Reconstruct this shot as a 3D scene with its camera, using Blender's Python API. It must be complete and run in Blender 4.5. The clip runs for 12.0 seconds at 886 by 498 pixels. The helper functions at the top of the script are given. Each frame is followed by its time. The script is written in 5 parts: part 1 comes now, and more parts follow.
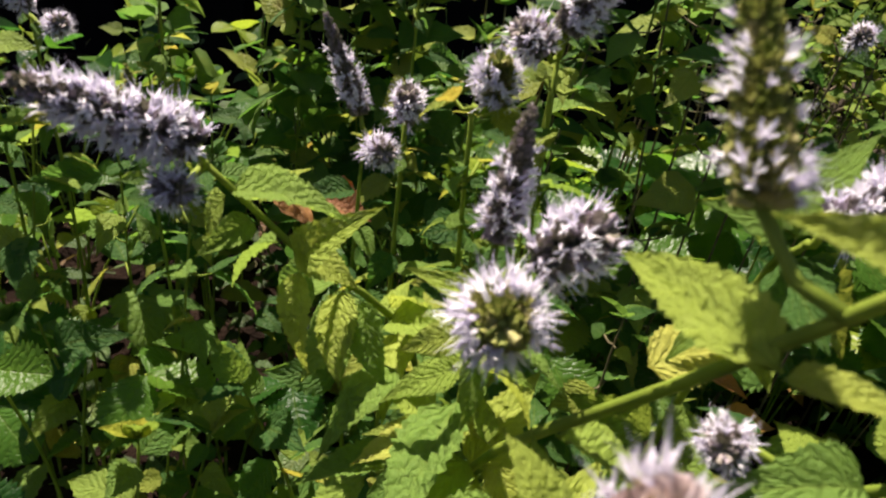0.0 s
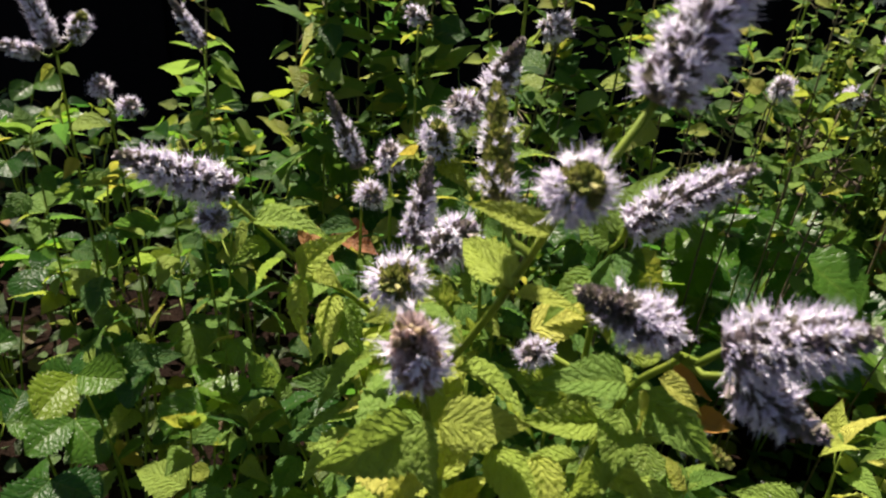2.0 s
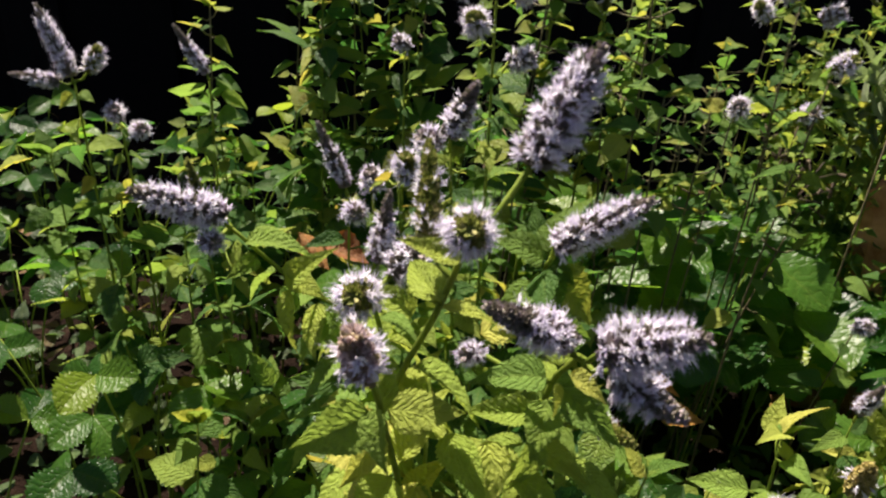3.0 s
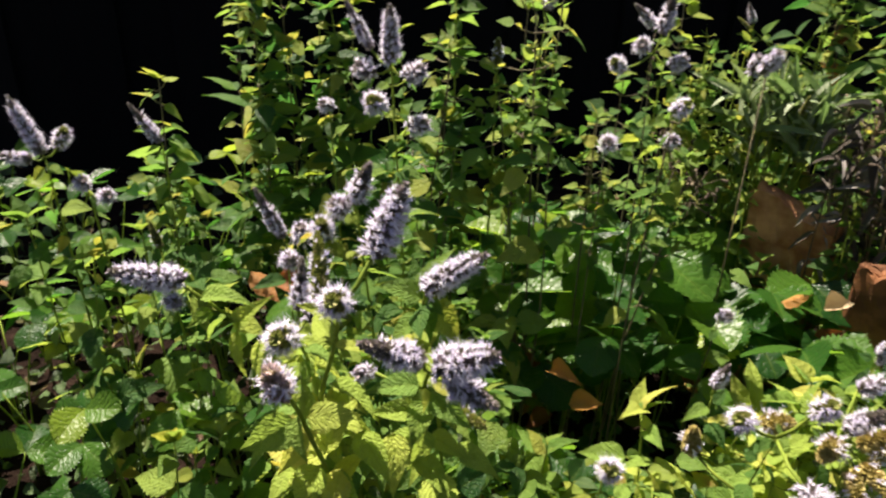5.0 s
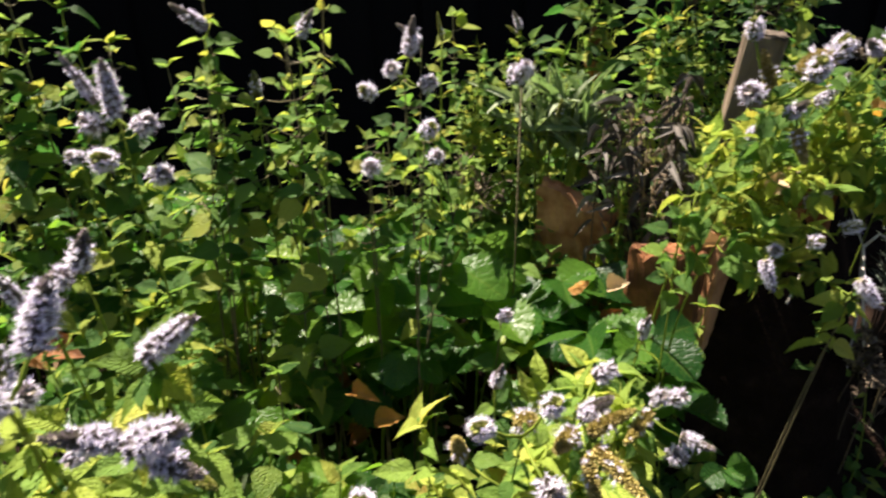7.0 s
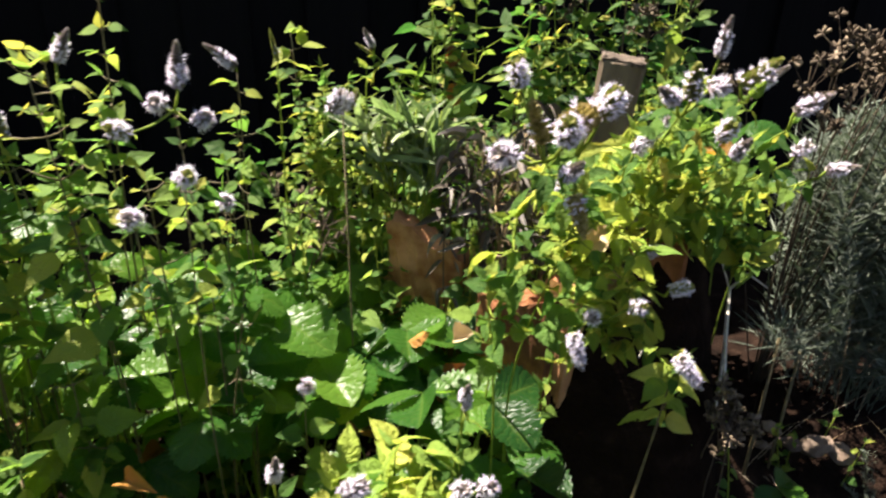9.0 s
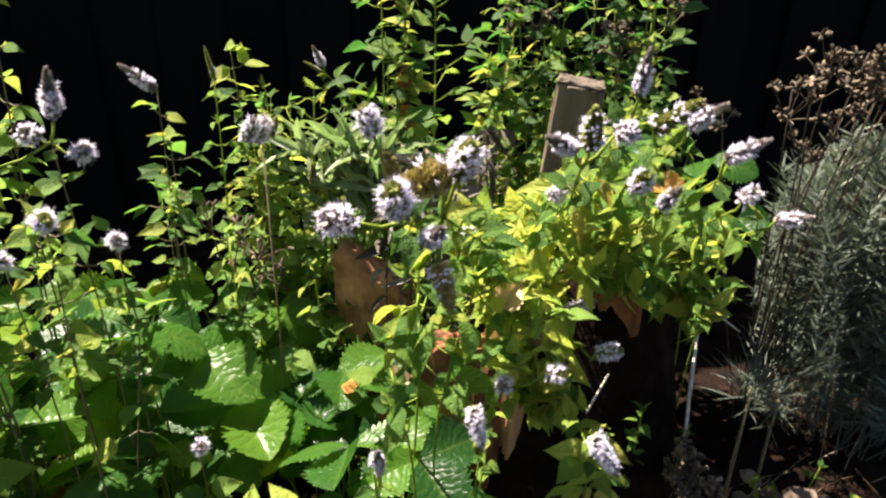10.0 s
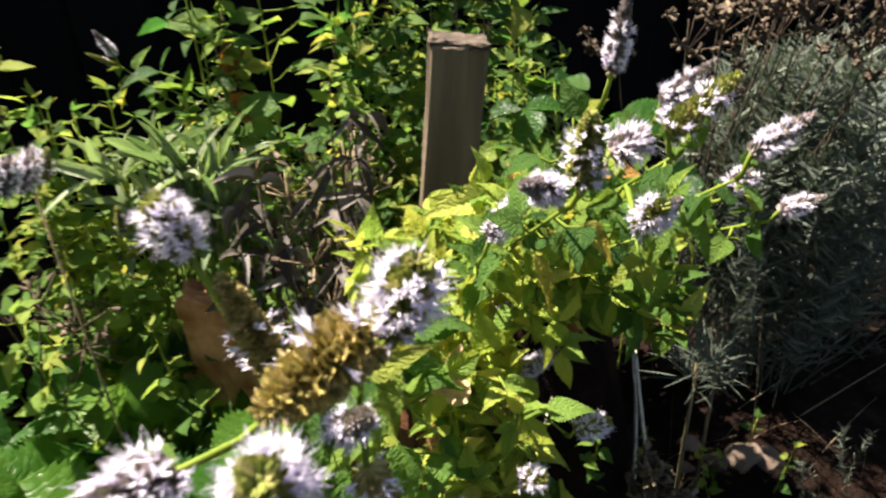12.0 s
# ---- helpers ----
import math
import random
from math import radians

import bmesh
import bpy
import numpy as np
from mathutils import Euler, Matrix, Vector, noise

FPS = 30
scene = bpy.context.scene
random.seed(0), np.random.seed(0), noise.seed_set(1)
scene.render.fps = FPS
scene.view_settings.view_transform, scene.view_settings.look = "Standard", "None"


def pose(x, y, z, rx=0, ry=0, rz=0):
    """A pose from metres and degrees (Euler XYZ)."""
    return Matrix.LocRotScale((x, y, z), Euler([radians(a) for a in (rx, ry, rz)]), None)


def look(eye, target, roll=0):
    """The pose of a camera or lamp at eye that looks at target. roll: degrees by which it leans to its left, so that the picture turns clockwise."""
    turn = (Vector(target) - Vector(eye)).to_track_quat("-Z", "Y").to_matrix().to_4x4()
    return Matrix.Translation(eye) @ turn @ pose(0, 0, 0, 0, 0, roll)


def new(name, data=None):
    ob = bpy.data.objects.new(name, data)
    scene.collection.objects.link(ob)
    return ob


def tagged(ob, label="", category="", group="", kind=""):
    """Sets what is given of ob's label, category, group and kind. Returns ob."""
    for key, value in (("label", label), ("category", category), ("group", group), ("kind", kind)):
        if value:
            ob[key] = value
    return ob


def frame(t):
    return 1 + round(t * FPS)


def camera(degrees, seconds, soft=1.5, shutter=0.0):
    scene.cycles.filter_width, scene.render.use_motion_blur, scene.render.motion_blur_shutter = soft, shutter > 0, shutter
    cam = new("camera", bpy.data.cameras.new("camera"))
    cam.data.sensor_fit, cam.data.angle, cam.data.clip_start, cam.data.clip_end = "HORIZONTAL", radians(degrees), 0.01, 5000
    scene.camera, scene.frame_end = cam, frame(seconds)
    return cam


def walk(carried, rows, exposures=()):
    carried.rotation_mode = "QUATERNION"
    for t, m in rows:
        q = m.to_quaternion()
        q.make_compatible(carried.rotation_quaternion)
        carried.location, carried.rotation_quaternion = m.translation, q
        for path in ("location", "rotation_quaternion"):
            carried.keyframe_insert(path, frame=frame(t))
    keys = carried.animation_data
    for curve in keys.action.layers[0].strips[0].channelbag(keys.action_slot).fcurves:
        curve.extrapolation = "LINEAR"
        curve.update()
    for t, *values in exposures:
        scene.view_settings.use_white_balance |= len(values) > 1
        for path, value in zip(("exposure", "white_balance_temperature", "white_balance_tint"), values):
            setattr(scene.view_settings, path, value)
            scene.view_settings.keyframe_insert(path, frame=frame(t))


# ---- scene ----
cam = camera(64.3, 12.0, soft=2.2, shutter=0.45)
cam.data.dof.use_dof, cam.data.dof.focus_distance, cam.data.dof.aperture_fstop = True, 0.42, 32.0
METRES, EYE, TILT, LEAN, TURN = 0.9, 0.62, -30.0, -8.0, 0.0
ROWS = [
    (0.0, 0.0, 0.0, 0.0, 0.0, 0.0, -0.0),
    (0.5, 0.0101, -0.0133, 0.0019, 0.81, 1.62, 1.19),
    (1.0, 0.0138, -0.041, -0.003, 1.85, 2.77, 1.42),
    (1.5, 0.0306, -0.0734, -0.01, 2.86, 3.63, 2.05),
    (2.0, 0.0437, -0.1031, -0.0212, 3.66, 4.09, 1.51),
    (2.5, 0.0586, -0.1294, -0.0224, 4.26, 4.04, 1.54),
    (4.5, 0.1142, -0.2511, -0.0003, 3.75, 4.27, 4.58),
    (5.0, 0.1309, -0.2827, -0.0015, 2.45, 4.06, 6.31),
    (5.5, 0.1512, -0.2986, -0.0028, 0.11, 3.69, 8.35),
    (6.0, 0.1769, -0.3069, -0.0015, -2.97, 3.16, 10.93),
    (6.5, 0.2025, -0.3069, 0.0021, -5.79, 2.62, 12.61),
    (7.0, 0.2331, -0.3006, 0.0093, -8.26, 2.19, 14.39),
    (7.5, 0.2634, -0.2879, 0.0158, -11.49, 1.19, 15.57),
    (9.5, 0.4912, -0.1944, 0.037, -12.62, 1.49, 14.72),
    (10.0, 0.5502, -0.1706, 0.0465, -11.21, 2.18, 13.92),
    (10.5, 0.5794, -0.1448, 0.0539, -10.15, 2.36, 13.56),
    (11.0, 0.5852, -0.1034, 0.0764, -11.06, 1.01, 16.01),
    (11.5, 0.5872, -0.0351, 0.1154, -17.64, -2.46, 21.92),
    (12.0, 0.5991, 0.0226, 0.1237, -23.28, -5.65, 23.45),
]
walk(cam, [(t, pose(0, 0, EYE, TILT, LEAN, TURN) @ pose(METRES * x, METRES * y, METRES * z, 90 + pitch, roll, yaw)) for t, x, y, z, yaw, pitch, roll in ROWS],
     exposures=[(0.0, 1.30, 6750, 19), (2.7, 1.32, 6750, 19), (5.0, 1.68, 6750, 19), (7.7, 1.99, 6750, 19), (9.5, 2.38, 6750, 19), (12.0, 2.06, 6750, 19)])

# ---- world and sun ----
TO_SUN = Vector((-0.27, 0.40, 0.88)).normalized()
world = bpy.data.worlds.new("world")
scene.world = world
world.use_nodes = True
wn = world.node_tree.nodes
sky = wn.new("ShaderNodeTexSky")
sky.sky_type = "NISHITA"
sky.sun_disc = False
sky.sun_elevation = math.asin(TO_SUN.z)
sky.sun_rotation = math.atan2(TO_SUN.x, TO_SUN.y)
wn["Background"].inputs["Strength"].default_value = 0.033
world.node_tree.links.new(sky.outputs[0], wn["Background"].inputs["Color"])
sun = new("sun", bpy.data.lights.new("sun", "SUN"))
sun.data.energy = 5.0
sun.data.angle = radians(0.5)
sun.data.color = (1.0, 0.94, 0.82)
sun.matrix_world = look((0, 0, 3), Vector((0, 0, 3)) - TO_SUN)

GROUND = -0.05


# ---- materials ----
class Mat:
    """A node material with short ways to add nodes."""

    def __init__(self, name):
        self.m = bpy.data.materials.new(name)
        self.m.use_nodes = True
        self.t = self.m.node_tree
        self.bsdf = self.t.nodes["Principled BSDF"]
        self.out = self.t.nodes["Material Output"]

    def add(self, kind, **sockets):
        n = self.t.nodes.new(kind)
        for key, value in sockets.items():
            self.put(n.inputs[key.replace("_", " ")], value)
        return n

    def put(self, socket, value):
        if isinstance(value, bpy.types.NodeSocket):
            self.t.links.new(value, socket)
        else:
            socket.default_value = value

    def math(self, op, a, b=0.0, c=0.0):
        n = self.t.nodes.new("ShaderNodeMath")
        n.operation = op
        for i, v in enumerate((a, b, c)):
            self.put(n.inputs[i], v)
        return n.outputs[0]

    def mix(self, f, a, b):
        n = self.t.nodes.new("ShaderNodeMix")
        n.data_type = "RGBA"
        self.put(n.inputs["Factor"], f)
        self.put(n.inputs[6], a)
        self.put(n.inputs[7], b)
        return n.outputs[2]

    def noise(self, scale, detail=4.0, coords=None, rough=0.55):
        n = self.add("ShaderNodeTexNoise", Scale=scale, Detail=detail, Roughness=rough)
        if coords is None:
            coords = self.add("ShaderNodeTexCoord").outputs["Object"]
        self.put(n.inputs["Vector"], coords)
        return n.outputs[0]

    def ramp(self, f, stops):
        n = self.t.nodes.new("ShaderNodeValToRGB")
        e = n.color_ramp.elements
        while len(e) < len(stops):
            e.new(0.5)
        for el, (p, col) in zip(e, stops):
            el.position, el.color = p, (*col, 1)
        self.put(n.inputs[0], f)
        return n.outputs[0]

    def bump(self, h, strength, distance):
        n = self.add("ShaderNodeBump", Strength=strength, Distance=distance, Height=h)
        self.put(self.bsdf.inputs["Normal"], n.outputs[0])
        return n.outputs[0]

    def rand(self):
        return self.add("ShaderNodeObjectInfo").outputs["Random"]


def leaf_material(name, stops, glow_stops, rough=0.45, veins=8.0, slant=2.6, through_light=0.42, vein_light=0.25, coat=0.0, island=False, relief=1.5, spec=0.45, quilt=0.12, fine=0.3):
    """A leaf: colour by leaf, paler veins, blotches, light that comes through the blade."""
    k = Mat(name)
    r = k.add("ShaderNodeNewGeometry").outputs["Random Per Island"] if island else k.rand()
    uv = k.add("ShaderNodeSeparateXYZ", Vector=k.add("ShaderNodeTexCoord").outputs["UV"])
    u, v = uv.outputs[0], uv.outputs[1]
    a = k.math("MULTIPLY", k.math("ABSOLUTE", k.math("SUBTRACT", v, 0.5)), 2.0)
    s = k.math("SUBTRACT", k.math("MULTIPLY", u, veins), k.math("MULTIPLY", a, slant))
    wobble = k.noise(5.0, 2.0, k.add("ShaderNodeTexCoord").outputs["UV"])
    s = k.math("ADD", s, k.math("MULTIPLY_ADD", wobble, 2.2, -1.1))
    wave = k.math("COSINE", k.math("MULTIPLY", s, 6.2832))
    lateral = k.math("POWER", k.math("MULTIPLY_ADD", wave, 0.5, 0.5), 16.0)
    mid = k.math("POWER", k.math("SUBTRACT", 1.0, a), 22.0)
    line = k.math("MAXIMUM", k.math("MULTIPLY", lateral, 0.45), mid)
    blotch = k.noise(55.0, 5.0)
    spots = k.noise(420.0, 2.0)
    tone = k.math("ADD", k.math("MULTIPLY", r, 0.96), k.math("MULTIPLY_ADD", blotch, 0.20, -0.10))
    base = k.ramp(tone, stops)
    glow = k.ramp(tone, glow_stops)
    base = k.mix(k.math("MULTIPLY", line, vein_light), base, (0.30, 0.38, 0.06, 1))
    base = k.mix(k.math("MULTIPLY", k.math("GREATER_THAN", spots, 0.69), 0.5), base, (0.10, 0.06, 0.02, 1))
    glow = k.mix(k.math("MULTIPLY", line, 0.35), glow, (0.10, 0.16, 0.02, 1))
    k.put(k.bsdf.inputs["Base Color"], base)
    k.put(k.bsdf.inputs["Roughness"], k.math("MULTIPLY_ADD", blotch, 0.2, rough - 0.1))
    k.put(k.bsdf.inputs["Specular IOR Level"], spec)
    if coat:
        k.put(k.bsdf.inputs["Coat Weight"], coat)
        k.put(k.bsdf.inputs["Coat Roughness"], 0.26)
    cells = k.add("ShaderNodeTexVoronoi", Scale=1.0, Randomness=0.9)
    cells.feature = "DISTANCE_TO_EDGE"
    k.put(cells.inputs["Vector"], k.add("ShaderNodeMapping", Vector=k.add("ShaderNodeTexCoord").outputs["UV"], Scale=(veins * 1.7, veins * 0.8, 1)).outputs[0])
    net = k.math("SQRT", cells.outputs["Distance"])
    height = k.math("ADD", k.math("MULTIPLY", wave, -quilt), k.math("MULTIPLY", line, -0.5))
    height = k.math("ADD", height, k.math("MULTIPLY", net, relief))
    height = k.math("ADD", height, k.math("MULTIPLY", k.noise(500.0, 2.0), fine))
    nrm = k.bump(height, 0.75, 0.0010)
    tr = k.add("ShaderNodeBsdfTranslucent", Color=glow, Normal=nrm)
    ms = k.add("ShaderNodeMixShader", Fac=through_light)
    k.put(ms.inputs[1], k.bsdf.outputs[0])
    k.put(ms.inputs[2], tr.outputs[0])
    k.put(k.out.inputs["Surface"], ms.outputs[0])
    return k.m


MINT_LEAF = leaf_material(
    "mint_leaf",
    [(0.0, (0.030, 0.085, 0.020)), (0.40, (0.075, 0.160, 0.030)), (0.76, (0.15, 0.25, 0.045)), (0.95, (0.28, 0.32, 0.055)), (1.0, (0.36, 0.24, 0.05))],
    [(0.0, (0.12, 0.32, 0.05)), (0.40, (0.27, 0.47, 0.065)), (0.72, (0.48, 0.60, 0.075)), (0.93, (0.64, 0.60, 0.08)), (1.0, (0.70, 0.40, 0.08))],
    through_light=0.42, rough=0.55, relief=1.1, quilt=0.4, spec=0.16)
# Brighter copy of the mint leaf; strong sun is put into its colours.
SUNLIT_LEAF = leaf_material(
    "sunlit_mint_leaf",
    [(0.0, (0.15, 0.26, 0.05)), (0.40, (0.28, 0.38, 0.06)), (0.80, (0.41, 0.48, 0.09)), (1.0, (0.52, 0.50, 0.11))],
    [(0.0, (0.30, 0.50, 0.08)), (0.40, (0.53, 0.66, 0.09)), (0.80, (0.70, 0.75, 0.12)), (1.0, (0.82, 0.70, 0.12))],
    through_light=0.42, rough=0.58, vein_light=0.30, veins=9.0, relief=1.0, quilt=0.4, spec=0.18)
LIME_BUNCH = leaf_material(
    "lime_foliage",
    [(0.0, (0.040, 0.105, 0.025)), (0.40, (0.10, 0.19, 0.035)), (0.76, (0.19, 0.28, 0.055)), (0.95, (0.30, 0.34, 0.065)), (1.0, (0.36, 0.24, 0.05))],
    [(0.0, (0.16, 0.37, 0.06)), (0.40, (0.32, 0.51, 0.08)), (0.72, (0.52, 0.62, 0.085)), (0.93, (0.66, 0.60, 0.09)), (1.0, (0.70, 0.40, 0.08))],
    through_light=0.42, island=True, rough=0.55, spec=0.18)
# Darker copy of the mint leaf, with shade under the canopy painted in.
SHADED_LEAF = leaf_material(
    "shaded_undergrowth_leaf",
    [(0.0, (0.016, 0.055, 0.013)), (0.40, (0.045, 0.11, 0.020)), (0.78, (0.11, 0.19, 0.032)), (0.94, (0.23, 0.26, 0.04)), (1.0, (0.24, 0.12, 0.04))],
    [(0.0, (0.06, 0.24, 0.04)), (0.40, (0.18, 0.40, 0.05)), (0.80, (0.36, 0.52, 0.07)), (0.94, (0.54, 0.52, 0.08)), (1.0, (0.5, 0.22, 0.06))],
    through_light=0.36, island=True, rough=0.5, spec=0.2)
DARK_LEAF = leaf_material(
    "strawberry_leaf",
    [(0.0, (0.010, 0.042, 0.009)), (0.40, (0.022, 0.075, 0.012)), (0.78, (0.055, 0.13, 0.016)), (1.0, (0.19, 0.25, 0.02))],
    [(0.0, (0.05, 0.20, 0.025)), (0.45, (0.13, 0.36, 0.03)), (0.80, (0.28, 0.50, 0.035)), (1.0, (0.54, 0.60, 0.05))],
    rough=0.31, veins=7.0, slant=2.0, through_light=0.40, vein_light=0.14, relief=0.20, spec=0.19, quilt=0.22, fine=0.04)
SAGE_LEAF = leaf_material(
    "sage_leaf",
    [(0.0, (0.14, 0.20, 0.10)), (0.6, (0.27, 0.34, 0.19)), (1.0, (0.44, 0.49, 0.34))],
    [(0.0, (0.18, 0.34, 0.08)), (1.0, (0.36, 0.48, 0.16))],
    rough=0.7, veins=14.0, slant=2.0, through_light=0.32, vein_light=0.3, spec=0.15)
GREY_LEAF = leaf_material(
    "lavender_leaf",
    [(0.0, (0.055, 0.075, 0.052)), (0.6, (0.11, 0.14, 0.105)), (1.0, (0.21, 0.25, 0.19))],
    [(0.0, (0.10, 0.15, 0.08)), (1.0, (0.18, 0.24, 0.14))],
    rough=0.75, veins=2.0, through_light=0.2, vein_light=0.1, island=True)
GRASS = leaf_material(
    "grass",
    [(0.0, (0.03, 0.09, 0.03)), (1.0, (0.09, 0.17, 0.05))],
    [(0.0, (0.06, 0.2, 0.03)), (1.0, (0.2, 0.36, 0.05))],
    rough=0.5, veins=1.0, through_light=0.35, vein_light=0.1, island=True)
DEAD_LEAF = leaf_material(
    "dead_leaf",
    [(0.0, (0.10, 0.045, 0.02)), (0.45, (0.26, 0.10, 0.03)), (0.8, (0.42, 0.20, 0.04)), (1.0, (0.50, 0.33, 0.09))],
    [(0.0, (0.16, 0.05, 0.01)), (0.5, (0.5, 0.16, 0.02)), (1.0, (0.75, 0.42, 0.05))],
    rough=0.6, through_light=0.35, vein_light=0.15)
CREAM_LEAF = leaf_material(
    "cream_dead_leaf",
    [(0.0, (0.40, 0.27, 0.14)), (0.5, (0.55, 0.42, 0.25)), (1.0, (0.66, 0.56, 0.38))],
    [(0.0, (0.5, 0.28, 0.10)), (1.0, (0.75, 0.55, 0.25))],
    rough=0.7, through_light=0.3, vein_light=0.1)
# Green and brown litter, darkened so gaps between plants look deep in shade.
SHADED_LITTER = leaf_material(
    "shaded_leaf_litter",
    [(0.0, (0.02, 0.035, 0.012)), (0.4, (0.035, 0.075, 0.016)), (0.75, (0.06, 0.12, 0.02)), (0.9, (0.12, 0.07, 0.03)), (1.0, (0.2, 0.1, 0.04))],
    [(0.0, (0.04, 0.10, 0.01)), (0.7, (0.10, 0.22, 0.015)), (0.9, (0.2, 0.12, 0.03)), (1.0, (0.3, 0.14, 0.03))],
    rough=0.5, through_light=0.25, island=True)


def plain(name, stops, rough, scale, bump_scale, bump=0.4, dist=0.002, stretch=None, through_light=0.0, by=None, spec=0.3):
    """Noise-mottled surface with fine relief; by='object' or 'island' shifts the tone piece by piece."""
    k = Mat(name)
    coords = k.add("ShaderNodeTexCoord").outputs["Object"]
    if stretch:
        coords = k.add("ShaderNodeMapping", Vector=coords, Scale=stretch).outputs[0]
    n = k.noise(scale, 6.0, coords)
    if by == "object":
        n = k.math("ADD", n, k.math("MULTIPLY_ADD", k.rand(), 0.5, -0.25))
    if by == "island":
        n = k.math("ADD", n, k.math("MULTIPLY_ADD", k.add("ShaderNodeNewGeometry").outputs["Random Per Island"], 0.6, -0.3))
    col = k.ramp(n, stops)
    k.put(k.bsdf.inputs["Base Color"], col)
    k.put(k.bsdf.inputs["Roughness"], rough)
    k.put(k.bsdf.inputs["Specular IOR Level"], spec)
    nrm = k.bump(k.noise(bump_scale, 5.0, coords), bump, dist)
    if through_light:
        tr = k.add("ShaderNodeBsdfTranslucent", Color=col, Normal=nrm)
        ms = k.add("ShaderNodeMixShader", Fac=through_light)
        k.put(ms.inputs[1], k.bsdf.outputs[0])
        k.put(ms.inputs[2], tr.outputs[0])
        k.put(k.out.inputs["Surface"], ms.outputs[0])
    return k.m


STEM = plain("mint_stem", [(0.3, (0.13, 0.21, 0.025)), (0.7, (0.28, 0.35, 0.05))], 0.6, 60, 500, 0.3, 0.0004, through_light=0.3, spec=0.15)
STEM_DARK = plain("old_stem", [(0.3, (0.07, 0.06, 0.03)), (0.7, (0.15, 0.12, 0.06))], 0.7, 60, 400, 0.4, 0.0006)
TWIG = plain("dark_twig", [(0.3, (0.035, 0.025, 0.015)), (0.7, (0.09, 0.065, 0.04))], 0.8, 60, 400, 0.4, 0.0006)
PETAL = plain("lilac_petal", [(0.2, (0.74, 0.69, 0.83)), (0.5, (0.86, 0.83, 0.90)), (0.8, (0.93, 0.92, 0.94))], 0.6, 300, 900, 0.2, 0.0003, through_light=0.45, by="island")
CALYX = plain("calyx", [(0.25, (0.18, 0.17, 0.11)), (0.5, (0.32, 0.28, 0.24)), (0.8, (0.46, 0.38, 0.44))], 0.65, 250, 700, 0.5, 0.0005, through_light=0.15, by="island")
CALYX_GREEN = plain("green_calyx", [(0.25, (0.16, 0.20, 0.04)), (0.5, (0.30, 0.32, 0.07)), (0.8, (0.40, 0.36, 0.16))], 0.65, 250, 700, 0.5, 0.0005, through_light=0.2, by="island")
CALYX_PINK = plain("pink_calyx", [(0.25, (0.42, 0.34, 0.20)), (0.5, (0.64, 0.50, 0.46)), (0.8, (0.74, 0.62, 0.62))], 0.7, 250, 700, 0.5, 0.0005, through_light=0.25, by="island")
CALYX_BROWN = plain("brown_calyx", [(0.25, (0.28, 0.23, 0.06)), (0.5, (0.44, 0.37, 0.11)), (0.8, (0.54, 0.44, 0.20))], 0.75, 250, 700, 0.5, 0.0005, through_light=0.15, by="island")
DRY = plain("dry_straw", [(0.25, (0.16, 0.11, 0.06)), (0.55, (0.32, 0.24, 0.14)), (0.85, (0.48, 0.40, 0.27))], 0.8, 120, 500, 0.5, 0.0008, by="island")
PALE_TWIG = plain("pale_twig", [(0.25, (0.30, 0.26, 0.20)), (0.55, (0.50, 0.46, 0.38)), (0.85, (0.66, 0.62, 0.54))], 0.8, 120, 500, 0.5, 0.0008)
DRY_HEAD = plain("dry_flower", [(0.25, (0.05, 0.036, 0.022)), (0.55, (0.10, 0.074, 0.048)), (0.85, (0.20, 0.155, 0.10))], 0.85, 150, 500, 0.5, 0.0008, by="island")
# Brown soil taken down to near-black; plant shade is part of this colour.
SHADED_SOIL = plain("soil", [(0.3, (0.006, 0.0038, 0.0027)), (0.55, (0.014, 0.0082, 0.0056)), (0.8, (0.034, 0.021, 0.014))], 0.95, 22, 160, 1.0, 0.01, spec=0.04)
STONE = plain("stone", [(0.3, (0.10, 0.07, 0.05)), (0.55, (0.19, 0.14, 0.10)), (0.8, (0.30, 0.24, 0.18))], 0.85, 35, 180, 0.7, 0.003, by="object")
TERRACOTTA = plain("terracotta", [(0.3, (0.10, 0.040, 0.014)), (0.5, (0.24, 0.095, 0.034)), (0.75, (0.52, 0.27, 0.13))], 0.85, 24, 240, 0.5, 0.002, by="object")
POST_WOOD = plain("weathered_wood", [(0.25, (0.085, 0.062, 0.040)), (0.5, (0.17, 0.13, 0.085)), (0.8, (0.27, 0.21, 0.145))], 0.85, 30, 90, 0.9, 0.003, stretch=(1.0, 1.0, 0.07))
END_WOOD = plain("end_grain", [(0.3, (0.04, 0.03, 0.022)), (0.55, (0.09, 0.07, 0.05)), (0.8, (0.17, 0.135, 0.10))], 0.9, 90, 300, 1.0, 0.003)
# Fence boards: near-black, the deep shade behind the bed is in the colour.
FENCE_WOOD = plain("shade_black_wood", [(0.3, (0.0016, 0.0013, 0.0013)), (0.6, (0.003, 0.0025, 0.0025)), (0.85, (0.005, 0.0045, 0.004))], 0.85, 18, 70, 0.8, 0.003, stretch=(1.0, 1.0, 0.08), by="object", spec=0.1)


# ---- builders ----
rng = random.Random(7)


def rnd(a, b):
    return rng.uniform(a, b)


def mesh_of(name, bm, material, smooth=True):
    me = bpy.data.meshes.new(name)
    bm.to_mesh(me)
    bm.free()
    me.materials.append(material)
    if smooth:
        me.shade_smooth()
    return me


def thing(name, at, label, category, group="", kind=""):
    ob = new(name)
    ob.empty_display_size = 0.02
    ob.location = at
    return tagged(ob, label, category, group, kind)


